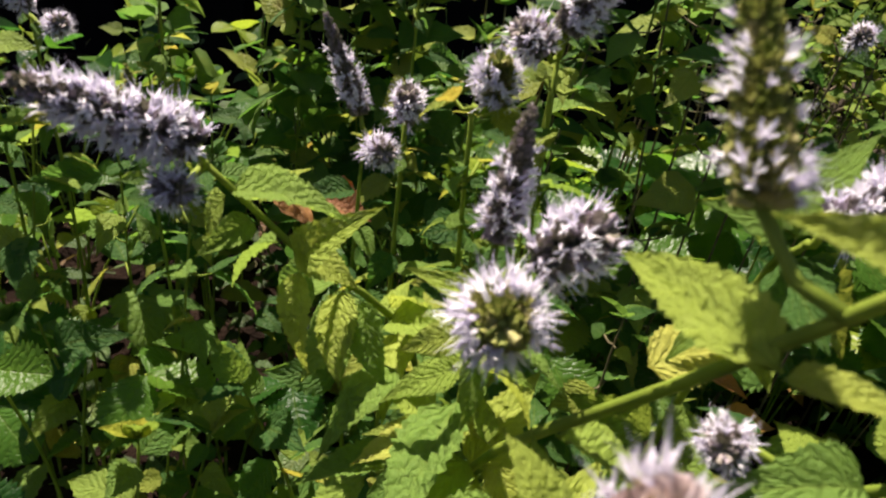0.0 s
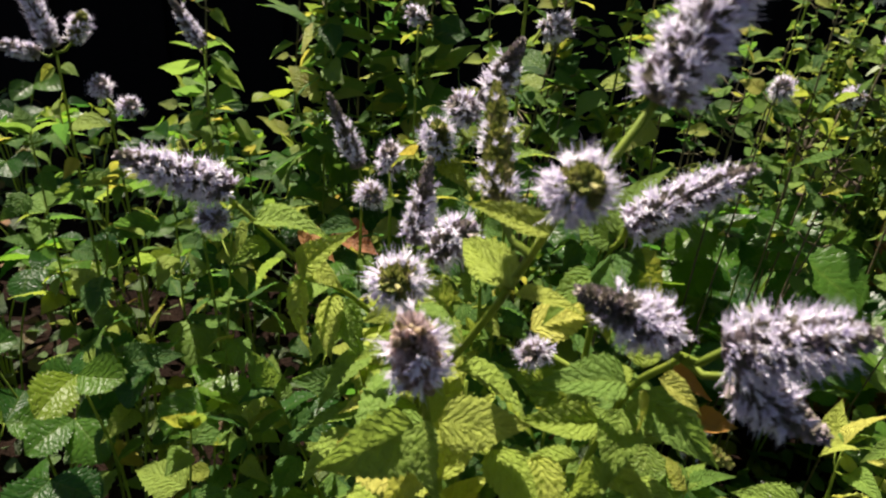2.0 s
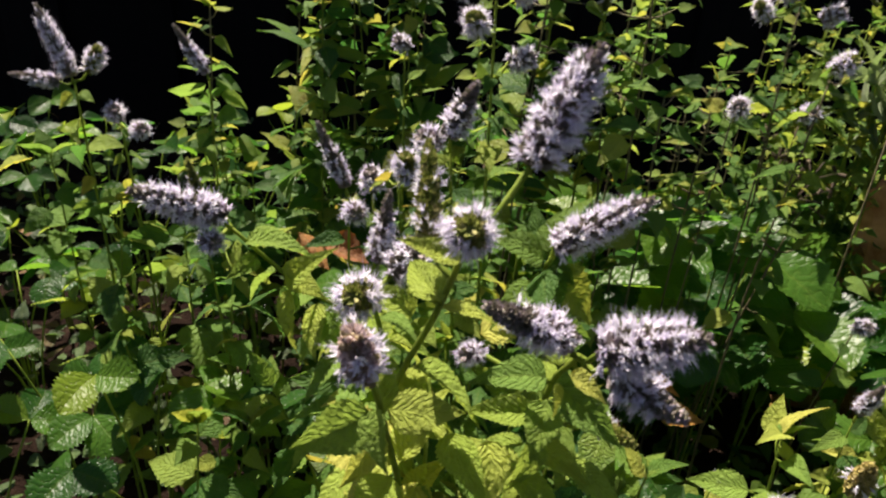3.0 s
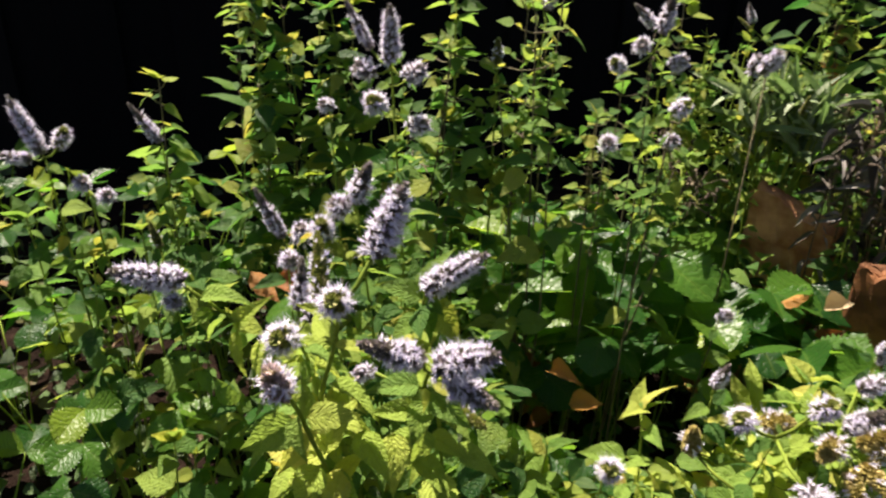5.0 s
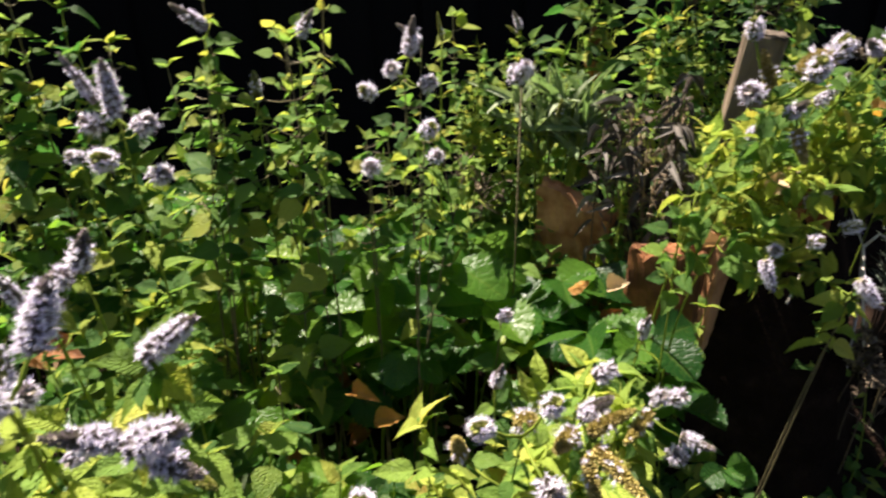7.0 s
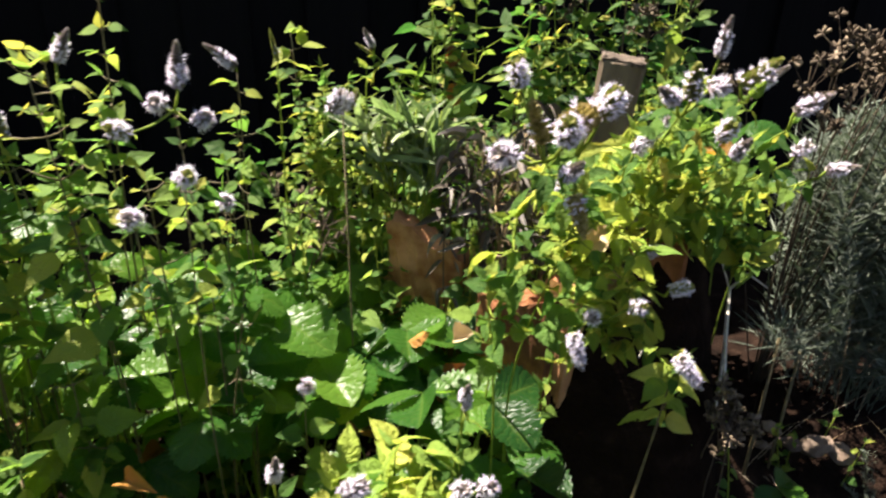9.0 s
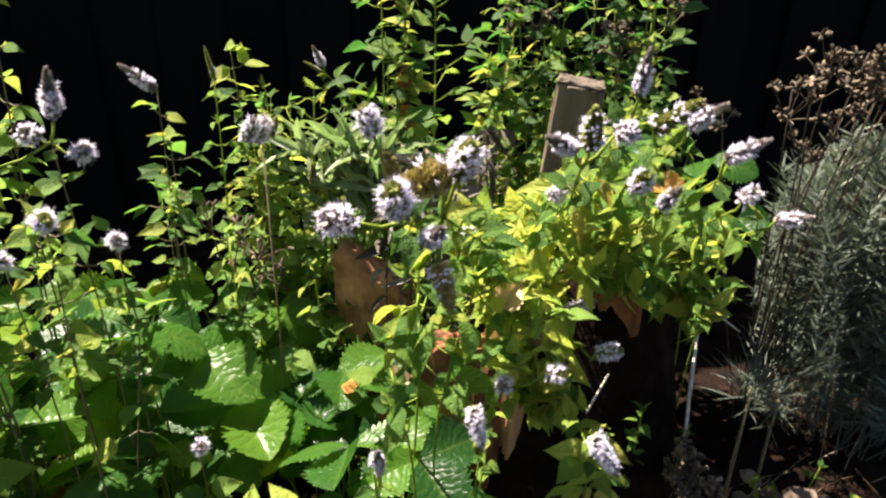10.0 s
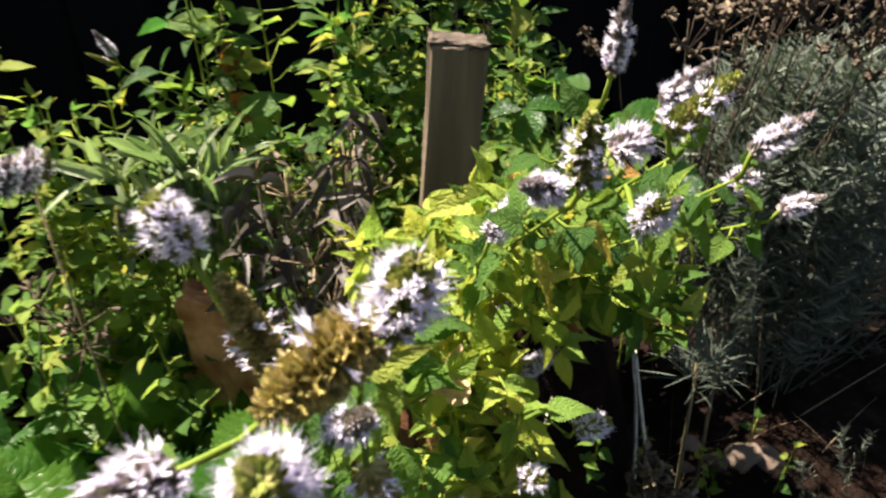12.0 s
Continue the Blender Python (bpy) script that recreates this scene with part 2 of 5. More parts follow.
def piece(name, mesh, parent, m, label=""):
    """A part that shares its mesh; m is its pose in the world when the parent is a thing, else relative to its part."""
    ob = new(name, mesh)
    ob.parent = parent
    ob.matrix_basis = Matrix.Translation(-parent.location) @ m if parent.type == "EMPTY" else m
    if label:
        ob["label"] = label
    return ob


def solo(name, mesh, m, label, category, group="", kind=""):
    ob = new(name, mesh)
    ob.matrix_basis = m
    return tagged(ob, label, category, group, kind)


def along(at, way, normal, size, wide=1.0):
    """A pose with y along way and z near normal."""
    y = Vector(way).normalized()
    x = y.cross(Vector(normal))
    if x.length < 1e-4:
        x = y.orthogonal()
    x.normalize()
    z = x.cross(y)
    m = Matrix((x, y, z)).transposed().to_4x4() @ Matrix.Diagonal((size * wide, size, size, 1))
    m.translation = at
    return m


def blade(width, rows, cols, outline, teeth, droop, fold, quilt, seed, curl=0.0, veins=8.0):
    """A leaf blade from (0,0,0) along +y, one unit long, with uv (along, across)."""
    r = random.Random(seed)
    bm = bmesh.new()
    uvl = bm.loops.layers.uv.new("uv")
    grid, info = [], {}
    bend, twist = r.uniform(-0.12, 0.12), r.uniform(-0.25, 0.25)
    for i in range(rows + 1):
        u = i / rows
        w = outline(u) * width
        if teeth and 0 < i < rows:
            w *= 1 + (teeth if i % 2 else -teeth)
        line = []
        for j in range(cols + 1):
            s = 2 * j / cols - 1
            x = s * w + bend * u * u
            z = fold * abs(s) * w * 2 - droop * u * u + curl * (s * w) ** 2
            z += quilt * math.sin((u * veins - abs(s) * 2.4) * 6.2832) * (1 - abs(s) * 0.6) * math.sin(math.pi * min(1, u * 1.05))
            z += twist * s * w * u + r.uniform(-1, 1) * quilt * 0.8
            y = u * (1 - 0.12 * droop) + (0.04 * abs(s) * (1 - u))
            vert = bm.verts.new((x, y, z))
            info[vert] = (u, 0.5 + 0.5 * s)
            line.append(vert)
        grid.append(line)
    for a, b in zip(grid, grid[1:]):
        for j in range(cols):
            f = bm.faces.new((a[j], a[j + 1], b[j + 1], b[j]))
            for loop in f.loops:
                loop[uvl].uv = info[loop.vert]
    return bm


def ovate(u):
    return max(0.02, math.sin(math.pi * u ** 0.62) ** 0.85 * (1 - u) ** 0.22 * 1.12)


def lance(u):
    return max(0.02, math.sin(math.pi * u ** 0.85) ** 0.7)


def roundish(u):
    return max(0.03, math.sin(math.pi * u ** 1.12) ** 0.62)


def tube(bm, pts, radii, sides=6):
    """A tapered tube along points."""
    rings = []
    for i, p in enumerate(pts):
        p = Vector(p)
        d = (Vector(pts[min(i + 1, len(pts) - 1)]) - Vector(pts[max(i - 1, 0)])).normalized()
        a = d.cross(Vector((0.3, 0.2, 1) if abs(d.z) < 0.9 else (1, 0.2, 0))).normalized()
        b = d.cross(a)
        rings.append([bm.verts.new(p + (a * math.cos(2 * math.pi * k / sides) + b * math.sin(2 * math.pi * k / sides)) * radii[i]) for k in range(sides)])
    for r0, r1 in zip(rings, rings[1:]):
        for k in range(sides):
            bm.faces.new((r0[k], r0[(k + 1) % sides], r1[(k + 1) % sides], r1[k]))
    bm.faces.new(rings[0][::-1])
    bm.faces.new(rings[-1])


def smooth_path(pts, n):
    """n + 1 points on a curve through pts."""
    pts = [Vector(p) for p in pts]
    if len(pts) == 2:
        return [pts[0].lerp(pts[1], i / n) for i in range(n + 1)]
    ext = [pts[0] * 2 - pts[1], *pts, pts[-1] * 2 - pts[-2]]
    out = []
    for i in range(n + 1):
        f = i / n * (len(pts) - 1)
        k = min(int(f), len(pts) - 2)
        t = f - k
        a, b, c, d = ext[k:k + 4]
        out.append(0.5 * (2 * b + (c - a) * t + (2 * a - 5 * b + 4 * c - d) * t * t + (3 * b - a - 3 * c + d) * t ** 3))
    return out


MINT_BLADES = [mesh_of("mint_leaf", blade(rw, 18, 6, ovate, 0.075, dr, fo, 0.026, 100 + i, -0.5), MINT_LEAF)
               for i, (rw, dr, fo) in enumerate([(0.27, 0.16, 0.18), (0.30, 0.30, 0.26), (0.28, 0.45, 0.12), (0.26, 0.10, 0.32), (0.31, 0.26, 0.08), (0.28, 0.60, 0.22)])]
# Blades in the sunlit colouring, for the front stems and other bright clumps.
FRONT_BLADES = [mesh_of("mint_leaf", blade(rw, 30, 10, ovate, 0.055, dr, fo, 0.024, 150 + i, -0.7, 9.0), SUNLIT_LEAF)
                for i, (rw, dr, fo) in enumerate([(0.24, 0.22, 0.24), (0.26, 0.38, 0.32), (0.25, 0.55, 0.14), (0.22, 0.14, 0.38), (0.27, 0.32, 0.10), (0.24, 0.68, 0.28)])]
STRAW_BLADES = [mesh_of("strawberry_leaflet", blade(rw, 24, 10, roundish, 0.085, dr, fo, 0.011, 200 + i, cu, 6.0), DARK_LEAF)
                for i, (rw, dr, fo, cu) in enumerate([(0.41, 0.16, 0.14, 0.3), (0.44, 0.30, 0.06, 0.5), (0.39, -0.02, 0.24, 0.2), (0.42, 0.22, 0.18, -0.4), (0.43, 0.40, 0.10, -0.7)])]
SAGE_BLADES = [mesh_of("sage_leaf", blade(rw, 14, 6, lance, 0.012, dr, fo, 0.006, 300 + i, 0.3, 14.0), SAGE_LEAF)
               for i, (rw, dr, fo) in enumerate([(0.072, 0.30, 0.5), (0.085, 0.55, 0.3), (0.068, 0.12, 0.7), (0.078, 0.75, 0.4)])]
DEAD_BLADES = [mesh_of("fallen_leaf", blade(rw, 12, 6, ovate, 0.03, dr, fo, 0.03, 400 + i, 1.6), DEAD_LEAF)
               for i, (rw, dr, fo) in enumerate([(0.26, 0.3, 0.5), (0.32, -0.25, 0.3), (0.22, 0.1, -0.5)])]
CREAM_BLADES = [mesh_of("fallen_leaf", blade(rw, 12, 6, ovate, 0.02, dr, fo, 0.03, 450 + i, 1.8), CREAM_LEAF)
                for i, (rw, dr, fo) in enumerate([(0.34, 0.25, 0.5), (0.40, -0.2, 0.3)])]


def floret(bm, at, way, size, r):
    """A small tubular flower with four lobes and long stamens."""
    m = along(at, way, (r.uniform(-1, 1), r.uniform(-1, 1), r.uniform(-1, 1)), size)
    def v(x, y, z):
        return bm.verts.new(m @ Vector((x, y, z)))
    sides = 4
    base = [v(0.10 * math.cos(k * math.pi / 2), 0, 0.10 * math.sin(k * math.pi / 2)) for k in range(sides)]
    neck = [v(0.13 * math.cos(k * math.pi / 2), 0.55, 0.13 * math.sin(k * math.pi / 2)) for k in range(sides)]
    for k in range(sides):
        bm.faces.new((base[k], base[(k + 1) % 4], neck[(k + 1) % 4], neck[k]))
    for k in range(sides):
        a = (k + 0.5) * math.pi / 2
        c, s = math.cos(a), math.sin(a)
        wide, far, out = r.uniform(0.06, 0.10), r.uniform(0.26, 0.46), r.uniform(0.80, 1.10)
        m1 = v(far * 0.72 * c - wide * s, out * 0.86, far * 0.72 * s + wide * c)
        m2 = v(far * 0.72 * c + wide * s, out * 0.86, far * 0.72 * s - wide * c)
        tip = v(far * c, out, far * s)
        bm.faces.new((neck[k], neck[(k + 1) % 4], m1, tip, m2))
    for k in range(3):
        a, t = r.uniform(0, 6.28), 0.030
        spread, yy = r.uniform(0.10, 0.70), r.uniform(1.15, 1.7)
        p = [v(t, 0.4, 0), v(-t, 0.4, t), v(-t, 0.4, -t), v(spread * math.cos(a), yy, spread * math.sin(a))]
        for tri in ((0, 1, 3), (1, 2, 3), (2, 0, 3)):
            bm.faces.new([p[q] for q in tri])


def calyx(bm, at, way, size, r):
    """A small five-ribbed cup."""
    m = along(at, way, (r.uniform(-1, 1), r.uniform(-1, 1), 1), size)
    rings = []
    for y, rad in ((0, 0.16), (0.4, 0.3), (0.8, 0.26), (1.05, 0.34)):
        rings.append([bm.verts.new(m @ Vector((rad * math.cos(k * 1.2566), y + (0.12 * (k % 2) if y > 1 else 0), rad * math.sin(k * 1.2566)))) for k in range(5)])
    for r0, r1 in zip(rings, rings[1:]):
        for k in range(5):
            bm.faces.new((r0[k], r0[(k + 1) % 5], r1[(k + 1) % 5], r1[k]))


def spike_meshes(name, length, radius, bloom, seed, cup_material, dense=1.0):
    """A flower spike along +y, real size: cups on an axis, and the open flowers. bloom(u) is the share of open flowers at u."""
    r = random.Random(seed)
    cups, flowers = bmesh.new(), bmesh.new()
    tube(cups, [(0, 0, 0), (0, length * 0.5, 0), (0, length, 0)], [radius * 0.28, radius * 0.26, radius * 0.1], 6)
    whorls = max(5, int(length / 0.0031))
    for i in range(whorls):
        u = (i + 0.5) / whorls
        taper = (1 - u ** 2.4) ** 0.62 * (0.86 + 0.14 * math.sin(min(1, u * 5) * 1.57)) if length > 0.03 else math.sin(math.pi * (0.18 + 0.74 * u)) ** 0.6
        n = max(5, int((8 + 5 * taper) * dense))
        for k in range(n):
            a = 6.2832 * (k + 0.5 * (i % 2)) / n + r.uniform(-0.2, 0.2)
            lift = 0.25 + 0.55 * u + r.uniform(-0.2, 0.2)
            out = Vector((math.cos(a), lift, math.sin(a))).normalized()
            y = u * length + r.uniform(-0.001, 0.001)
            root = Vector((0, y, 0)) + Vector((math.cos(a), 0, math.sin(a))) * radius * 0.2 * taper
            calyx(cups, root, out, radius * (0.42 * taper + 0.12) * r.uniform(0.85, 1.15), r)
            if r.random() < bloom(u) * 0.72:
                floret(flowers, root + out * radius * 0.40 * taper, out + Vector((r.uniform(-0.35, 0.35), r.uniform(-0.35, 0.35), r.uniform(-0.35, 0.35))), radius * (0.28 + 0.36 * taper) * r.uniform(0.7, 1.2), r)
    return mesh_of("flower_spike", cups, cup_material), mesh_of("blossoms", flowers, PETAL, False)


SPIKES = {
    "full": spike_meshes("full", 0.052, 0.0105, lambda u: 1.0 if u < 0.78 else 0.25 if u < 0.9 else 0.0, 1, CALYX, 1.6),
    "half": spike_meshes("half", 0.050, 0.0098, lambda u: 0.9 if 0.05 < u < 0.55 else 0.15 if u < 0.7 else 0.0, 2, CALYX, 1.5),
    "ring": spike_meshes("ring", 0.024, 0.0112, lambda u: 1.0 if u < 0.84 else 0.1, 3, CALYX_GREEN, 1.6),
    "puff": spike_meshes("puff", 0.018, 0.0105, lambda u: 1.0 if u < 0.9 else 0.5, 4, CALYX, 1.6),
    "pink": spike_meshes("pink", 0.022, 0.0100, lambda u: 0.6 if u < 0.6 else 0.2, 12, CALYX_PINK, 1.5),
    "spent": spike_meshes("spent", 0.046, 0.0088, lambda u: 0.10 if u < 0.5 else 0.0, 5, CALYX_BROWN, 1.15),
    "faded": spike_meshes("faded", 0.044, 0.0095, lambda u: 0.45 if u < 0.35 else 0.06, 6, CALYX_BROWN, 1.15),
    "mixed": spike_meshes("mixed", 0.050, 0.0100, lambda u: 0.45 if u < 0.6 else 0.06, 9, CALYX_GREEN, 1.4),
    "bud": spike_meshes("bud", 0.040, 0.0070, lambda u: 0.25 if 0.05 < u < 0.4 else 0.0, 8, CALYX_GREEN, 1.2),
}
SPIKE_LENGTH = {"pink": 0.022, "full": 0.052, "half": 0.050, "ring": 0.024, "puff": 0.018, "spent": 0.046, "faded": 0.044, "mixed": 0.050, "bud": 0.040}


def add_spike(plant, kind, base, tip, wide=1.0, label=""):
    """One flower spike of a plant from base to tip."""
    cups, flowers = SPIKES[kind]
    base, tip = Vector(base), Vector(tip)
    k = (tip - base).length / SPIKE_LENGTH[kind]
    m = along(base, tip - base, (rnd(-1, 1), rnd(-1, 1), rnd(-1, 1)), k, 1.0)
    wide *= 1.0 if kind in ("spent", "faded") else 0.77
    m = m @ Matrix.Diagonal((wide / k, 1, wide / k, 1))
    sp = piece("flower_spike", cups, plant, m, label)
    if len(flowers.polygons):
        piece("blossoms", flowers, sp, Matrix.Identity(4), "pale lilac open flowers with long stamens")
    return sp


def add_leaf(plant, blades, at, way, size, normal=(0, 0, 1), wide=1.0, name="leaf", label=""):
    return piece(name, rng.choice(blades), plant, along(at, way, normal, size, wide), label)


def template(bm):
    """Points, faces and uvs of a small leaf that is copied into joined meshes."""
    uvl = bm.loops.layers.uv.active
    bm.verts.index_update()
    out = [v.co.copy() for v in bm.verts], [tuple(v.index for v in f.verts) for f in bm.faces], [[tuple(l[uvl].uv) for l in f.loops] for f in bm.faces]
    bm.free()
    return out


SMALL_LEAVES = [template(blade(rw, 8, 4, ovate, 0.05, dr, fo, 0.02, 700 + i, -0.4)) for i, (rw, dr, fo) in enumerate([(0.27, 0.15, 0.12), (0.31, 0.32, 0.05), (0.25, 0.48, 0.18), (0.29, 0.06, 0.22)])]


def join_leaf(bm, m):
    """One leaf added to a joined mesh."""
    uvl = bm.loops.layers.uv.get("uv") or bm.loops.layers.uv.new("uv")
    verts, faces, uvs = rng.choice(SMALL_LEAVES)
    vs = [bm.verts.new(m @ v) for v in verts]
    for t, q in zip(faces, uvs):
        f = bm.faces.new([vs[i] for i in t])
        for loop, uv in zip(f.loops, q):
            loop[uvl].uv = uv


MINT = "upright mint plant with wrinkled lime-green leaves and lilac flower spikes"
MINT_GREEN = "leafy mint shoot with toothed lime-green leaves in pairs"


def mint(points, spikes=(), first=0.35, gap=0.032, size=0.040, label="", radius=0.0021, top_small=0.45, last=1.0, blades=None, bushy=0.0, hang=None, far=None, old=None):
    """A mint shoot: a stem through points, opposite leaf pairs (on twigs up to bushy long), and spikes given as (kind, base, tip, width)."""
    pts = smooth_path(points, 16)
    o = pts[0]
    blades = blades or MINT_BLADES
    bunch = bmesh.new()

    def add_leaf(holder, kinds, at, way, size, normal=(0, 0, 1), wide=1.0):
        if far:
            join_leaf(bunch, along(at - o, way, normal, size, wide))
        else:
            piece("leaf", rng.choice(kinds), holder, along(at, way, normal, size, wide))

    plant = thing("mint_plant", o, label or (MINT if spikes else MINT_GREEN), "mint plant", "mint plants in the bed")
    bm = bmesh.new()
    tube(bm, [p - o for p in pts], [radius * (1 - 0.5 * i / 16) for i in range(17)], 6)
    total = sum((b - a).length for a, b in zip(pts, pts[1:]))
    s, turn = total * first, rnd(0, 3.14)
    while s < total * last:
        f = s / total * 16
        i = min(int(f), 15)
        at = pts[i].lerp(pts[i + 1], f - i)
        d = (pts[i + 1] - pts[i]).normalized()
        side = d.cross(Vector((math.cos(turn), math.sin(turn), 0.2))).normalized()
        u = s / total
        grow = size * (top_small + (1 - top_small) * min(1, (1 - u) * 3.2)) * rnd(0.6, 1.25)
        for sign in (1, -1):
            if rng.random() < 0.10 or (hang and at.z < hang(at)):
                continue
            way = side * sign + d * rnd(-0.05, 0.7) + Vector((rnd(-0.3, 0.3), rnd(-0.35, 0.25), rnd(-0.7, 0.1)))
            nrm = Vector((rnd(-0.9, 0.7), rnd(-1.0, 0.4), 0.8))
            root = at + way.normalized() * 0.003
            if bushy:
                root = at + (way.normalized() + d * 0.3).normalized() * rnd(0.2, 1.0) * bushy
                tube(bm, [at - o, at.lerp(root, 0.5) - o + Vector((0, 0, -0.002)), root - o], [0.0009, 0.0008, 0.0007], 4)
                for e in range(1):
                    w2 = Vector((rnd(-1, 1), rnd(-1, 1), rnd(-0.3, 0.7)))
                    add_leaf(plant, blades, root, w2, grow * rnd(0.5, 0.8), Vector((rnd(-0.7, 0.35), rnd(-0.4, 0.6), 0.8)), rnd(0.85, 1.2))
            add_leaf(plant, blades, root, way, grow * rnd(0.7, 1.15), nrm, rnd(0.85, 1.2))
        turn += 1.5708 + rnd(-0.5, 0.5)
        s += gap * rnd(0.7, 1.3)
    if not spikes:
        for e in range(4):
            way = Vector((rnd(-1, 1), rnd(-1, 1), rnd(0.2, 1.2)))
            add_leaf(plant, blades, pts[16], way, size * rnd(0.4, 0.7), (rnd(-0.6, 0.2), rnd(-0.2, 0.5), 0.7))
    if far:
        bunch_ob = new("foliage", mesh_of("foliage", bunch, far))
        bunch_ob.parent = plant
        bunch_ob["kind"] = "stuff"
    else:
        bunch.free()
    ob = new("stem", mesh_of("stem", bm, old or STEM))
    ob.parent = plant
    for kind, base, tip, wide in spikes:
        add_spike(plant, kind, base, tip, wide)
        b = Vector(base)
        near = min(pts, key=lambda p: (p - b).length + 0.15 * abs(p.z - b.z + 0.01))
        if (near - b).length > 0.004:
            bm = bmesh.new()
            midp = near.lerp(b, 0.5) - Vector((0, 0, 0.003))
            tube(bm, [near - o, midp - o, b - o], [0.0014, 0.0012, 0.001], 5)
            st = new("flower_stalk", mesh_of("flower_stalk", bm, STEM))
            st.parent = plant
    return plant


# ---- ground and fence ----
def rise(x, y):
    """Share of the raised bed at a place: full in the bed, none on the low soil beside it."""
    edge = 0.62 + 0.36 / (1 + math.exp(-(y - 0.46) * 30))
    return 1 / (1 + math.exp(-(edge - x) * 22))


def build_ground():
    bm = bmesh.new()
    n = 130
    xs = [-60, -12, -3] + [-1.2 + 3.6 * i / n for i in range(n + 1)] + [5, 14, 60]
    ys = [-60, -12, -3] + [-0.8 + 3.0 * i / n for i in range(n + 1)] + [5, 14, 60]
    rows = []
    for y in ys:
        row = []
        for x in xs:
            z = GROUND
            if -1.3 < x < 2.5 and -0.9 < y < 2.3:
                z += 0.018 * noise.noise((x * 7, y * 7, 0.3)) + 0.010 * noise.noise((x * 25, y * 25, 1.7))
                z += 0.10 * rise(x, y) * min(1, max(0, (y + 0.5) * 2))
                z += 0.44 * math.exp(-(((x - 0.88) / 0.105) ** 2 + ((y - 0.53) / 0.145) ** 2) ** 2)
                z += 0.15 * math.exp(-((x - 1.04) / 0.09) ** 2 - ((y - 0.57) / 0.12) ** 2)
                z += 0.17 * math.exp(-((x - 0.70) / 0.09) ** 2 - ((y - 0.54) / 0.08) ** 2)
                z += 0.06 * math.exp(-((x - 1.35) ** 2 + (y - 0.6) ** 2) / 0.04)
            row.append(bm.verts.new((x, y, z)))
        rows.append(row)
    for a, b in zip(rows, rows[1:]):
        for i in range(len(xs) - 1):
            bm.faces.new((a[i], a[i + 1], b[i + 1], b[i]))
    solo("ground", mesh_of("ground", bm, SHADED_SOIL), Matrix.Identity(4), "dark brown garden soil with crumbs, darkened further for shade", "ground", kind="structure")


build_ground()


def box_mesh(name, sx, sy, sz, material, bevel=0.004, jag=0.0, seed=1, cuts=0):
    """A bevelled box standing on its base."""
    r = random.Random(seed)
    bm = bmesh.new()
    bmesh.ops.create_cube(bm, size=1)
    for v in bm.verts:
        v.co = Vector((v.co.x * sx, v.co.y * sy, (v.co.z + 0.5) * sz))
    if cuts:
        bmesh.ops.subdivide_edges(bm, edges=bm.edges[:], cuts=cuts, use_grid_fill=True)
        for v in bm.verts:
            v.co += Vector((r.uniform(-jag, jag), r.uniform(-jag, jag), r.uniform(-jag, jag)))
        sharp = [e for e in bm.edges if len(e.link_faces) == 2 and e.calc_face_angle() > 0.9]
    else:
        sharp = bm.edges[:]
    bmesh.ops.bevel(bm, geom=sharp, offset=bevel, segments=2, affect="EDGES", profile=0.6)
    return mesh_of(name, bm, material, False)


# Added backdrop, tall enough to throw the soil behind the bed into shade.
def build_fence():
    fence = thing("fence", (0.6, 1.75, GROUND - 0.03), "added timber fence behind the bed, deep shade put into its near-black colour", "fence", kind="structure")
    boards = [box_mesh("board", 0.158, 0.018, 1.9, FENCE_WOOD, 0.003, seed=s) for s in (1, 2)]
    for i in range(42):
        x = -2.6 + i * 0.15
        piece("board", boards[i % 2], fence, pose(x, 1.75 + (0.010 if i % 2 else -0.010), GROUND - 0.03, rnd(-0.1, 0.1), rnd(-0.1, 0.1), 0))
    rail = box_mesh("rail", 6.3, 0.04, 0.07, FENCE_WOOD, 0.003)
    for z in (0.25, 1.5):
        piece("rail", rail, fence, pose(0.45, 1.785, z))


build_fence()


# ---- flowering mint close to the path's start ----
def bed(x, y):
    """Height of the soil under a plant."""
    return GROUND + 0.10 * rise(x, y) - 0.02


def foot(x, y):
    return (x, y, bed(x, y))


def towards(p, way, length):
    p, way = Vector(p), Vector(way).normalized()
    return p - way * length * 0.4, p + way * length * 0.6


def head(kind, p, way, length=None, wide=1.0):
    """A spike given by its middle and the way it points."""
    a, b = towards(p, way, length or SPIKE_LENGTH[kind])
    return (kind, a, b, wide)


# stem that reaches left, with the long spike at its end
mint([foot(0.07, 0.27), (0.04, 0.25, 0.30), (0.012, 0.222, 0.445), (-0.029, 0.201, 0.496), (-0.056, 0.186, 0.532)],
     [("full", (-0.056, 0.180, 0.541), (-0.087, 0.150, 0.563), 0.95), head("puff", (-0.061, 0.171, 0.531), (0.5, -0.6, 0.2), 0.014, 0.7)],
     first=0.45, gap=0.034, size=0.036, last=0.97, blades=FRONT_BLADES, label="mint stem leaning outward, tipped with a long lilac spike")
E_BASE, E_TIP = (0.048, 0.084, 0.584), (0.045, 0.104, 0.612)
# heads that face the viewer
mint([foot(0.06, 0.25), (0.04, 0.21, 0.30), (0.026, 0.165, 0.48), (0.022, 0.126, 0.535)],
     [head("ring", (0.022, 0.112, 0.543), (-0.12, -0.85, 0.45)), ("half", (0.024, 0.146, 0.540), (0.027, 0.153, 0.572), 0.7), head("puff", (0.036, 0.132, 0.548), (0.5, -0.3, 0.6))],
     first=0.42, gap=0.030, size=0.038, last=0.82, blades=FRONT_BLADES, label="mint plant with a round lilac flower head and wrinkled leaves")
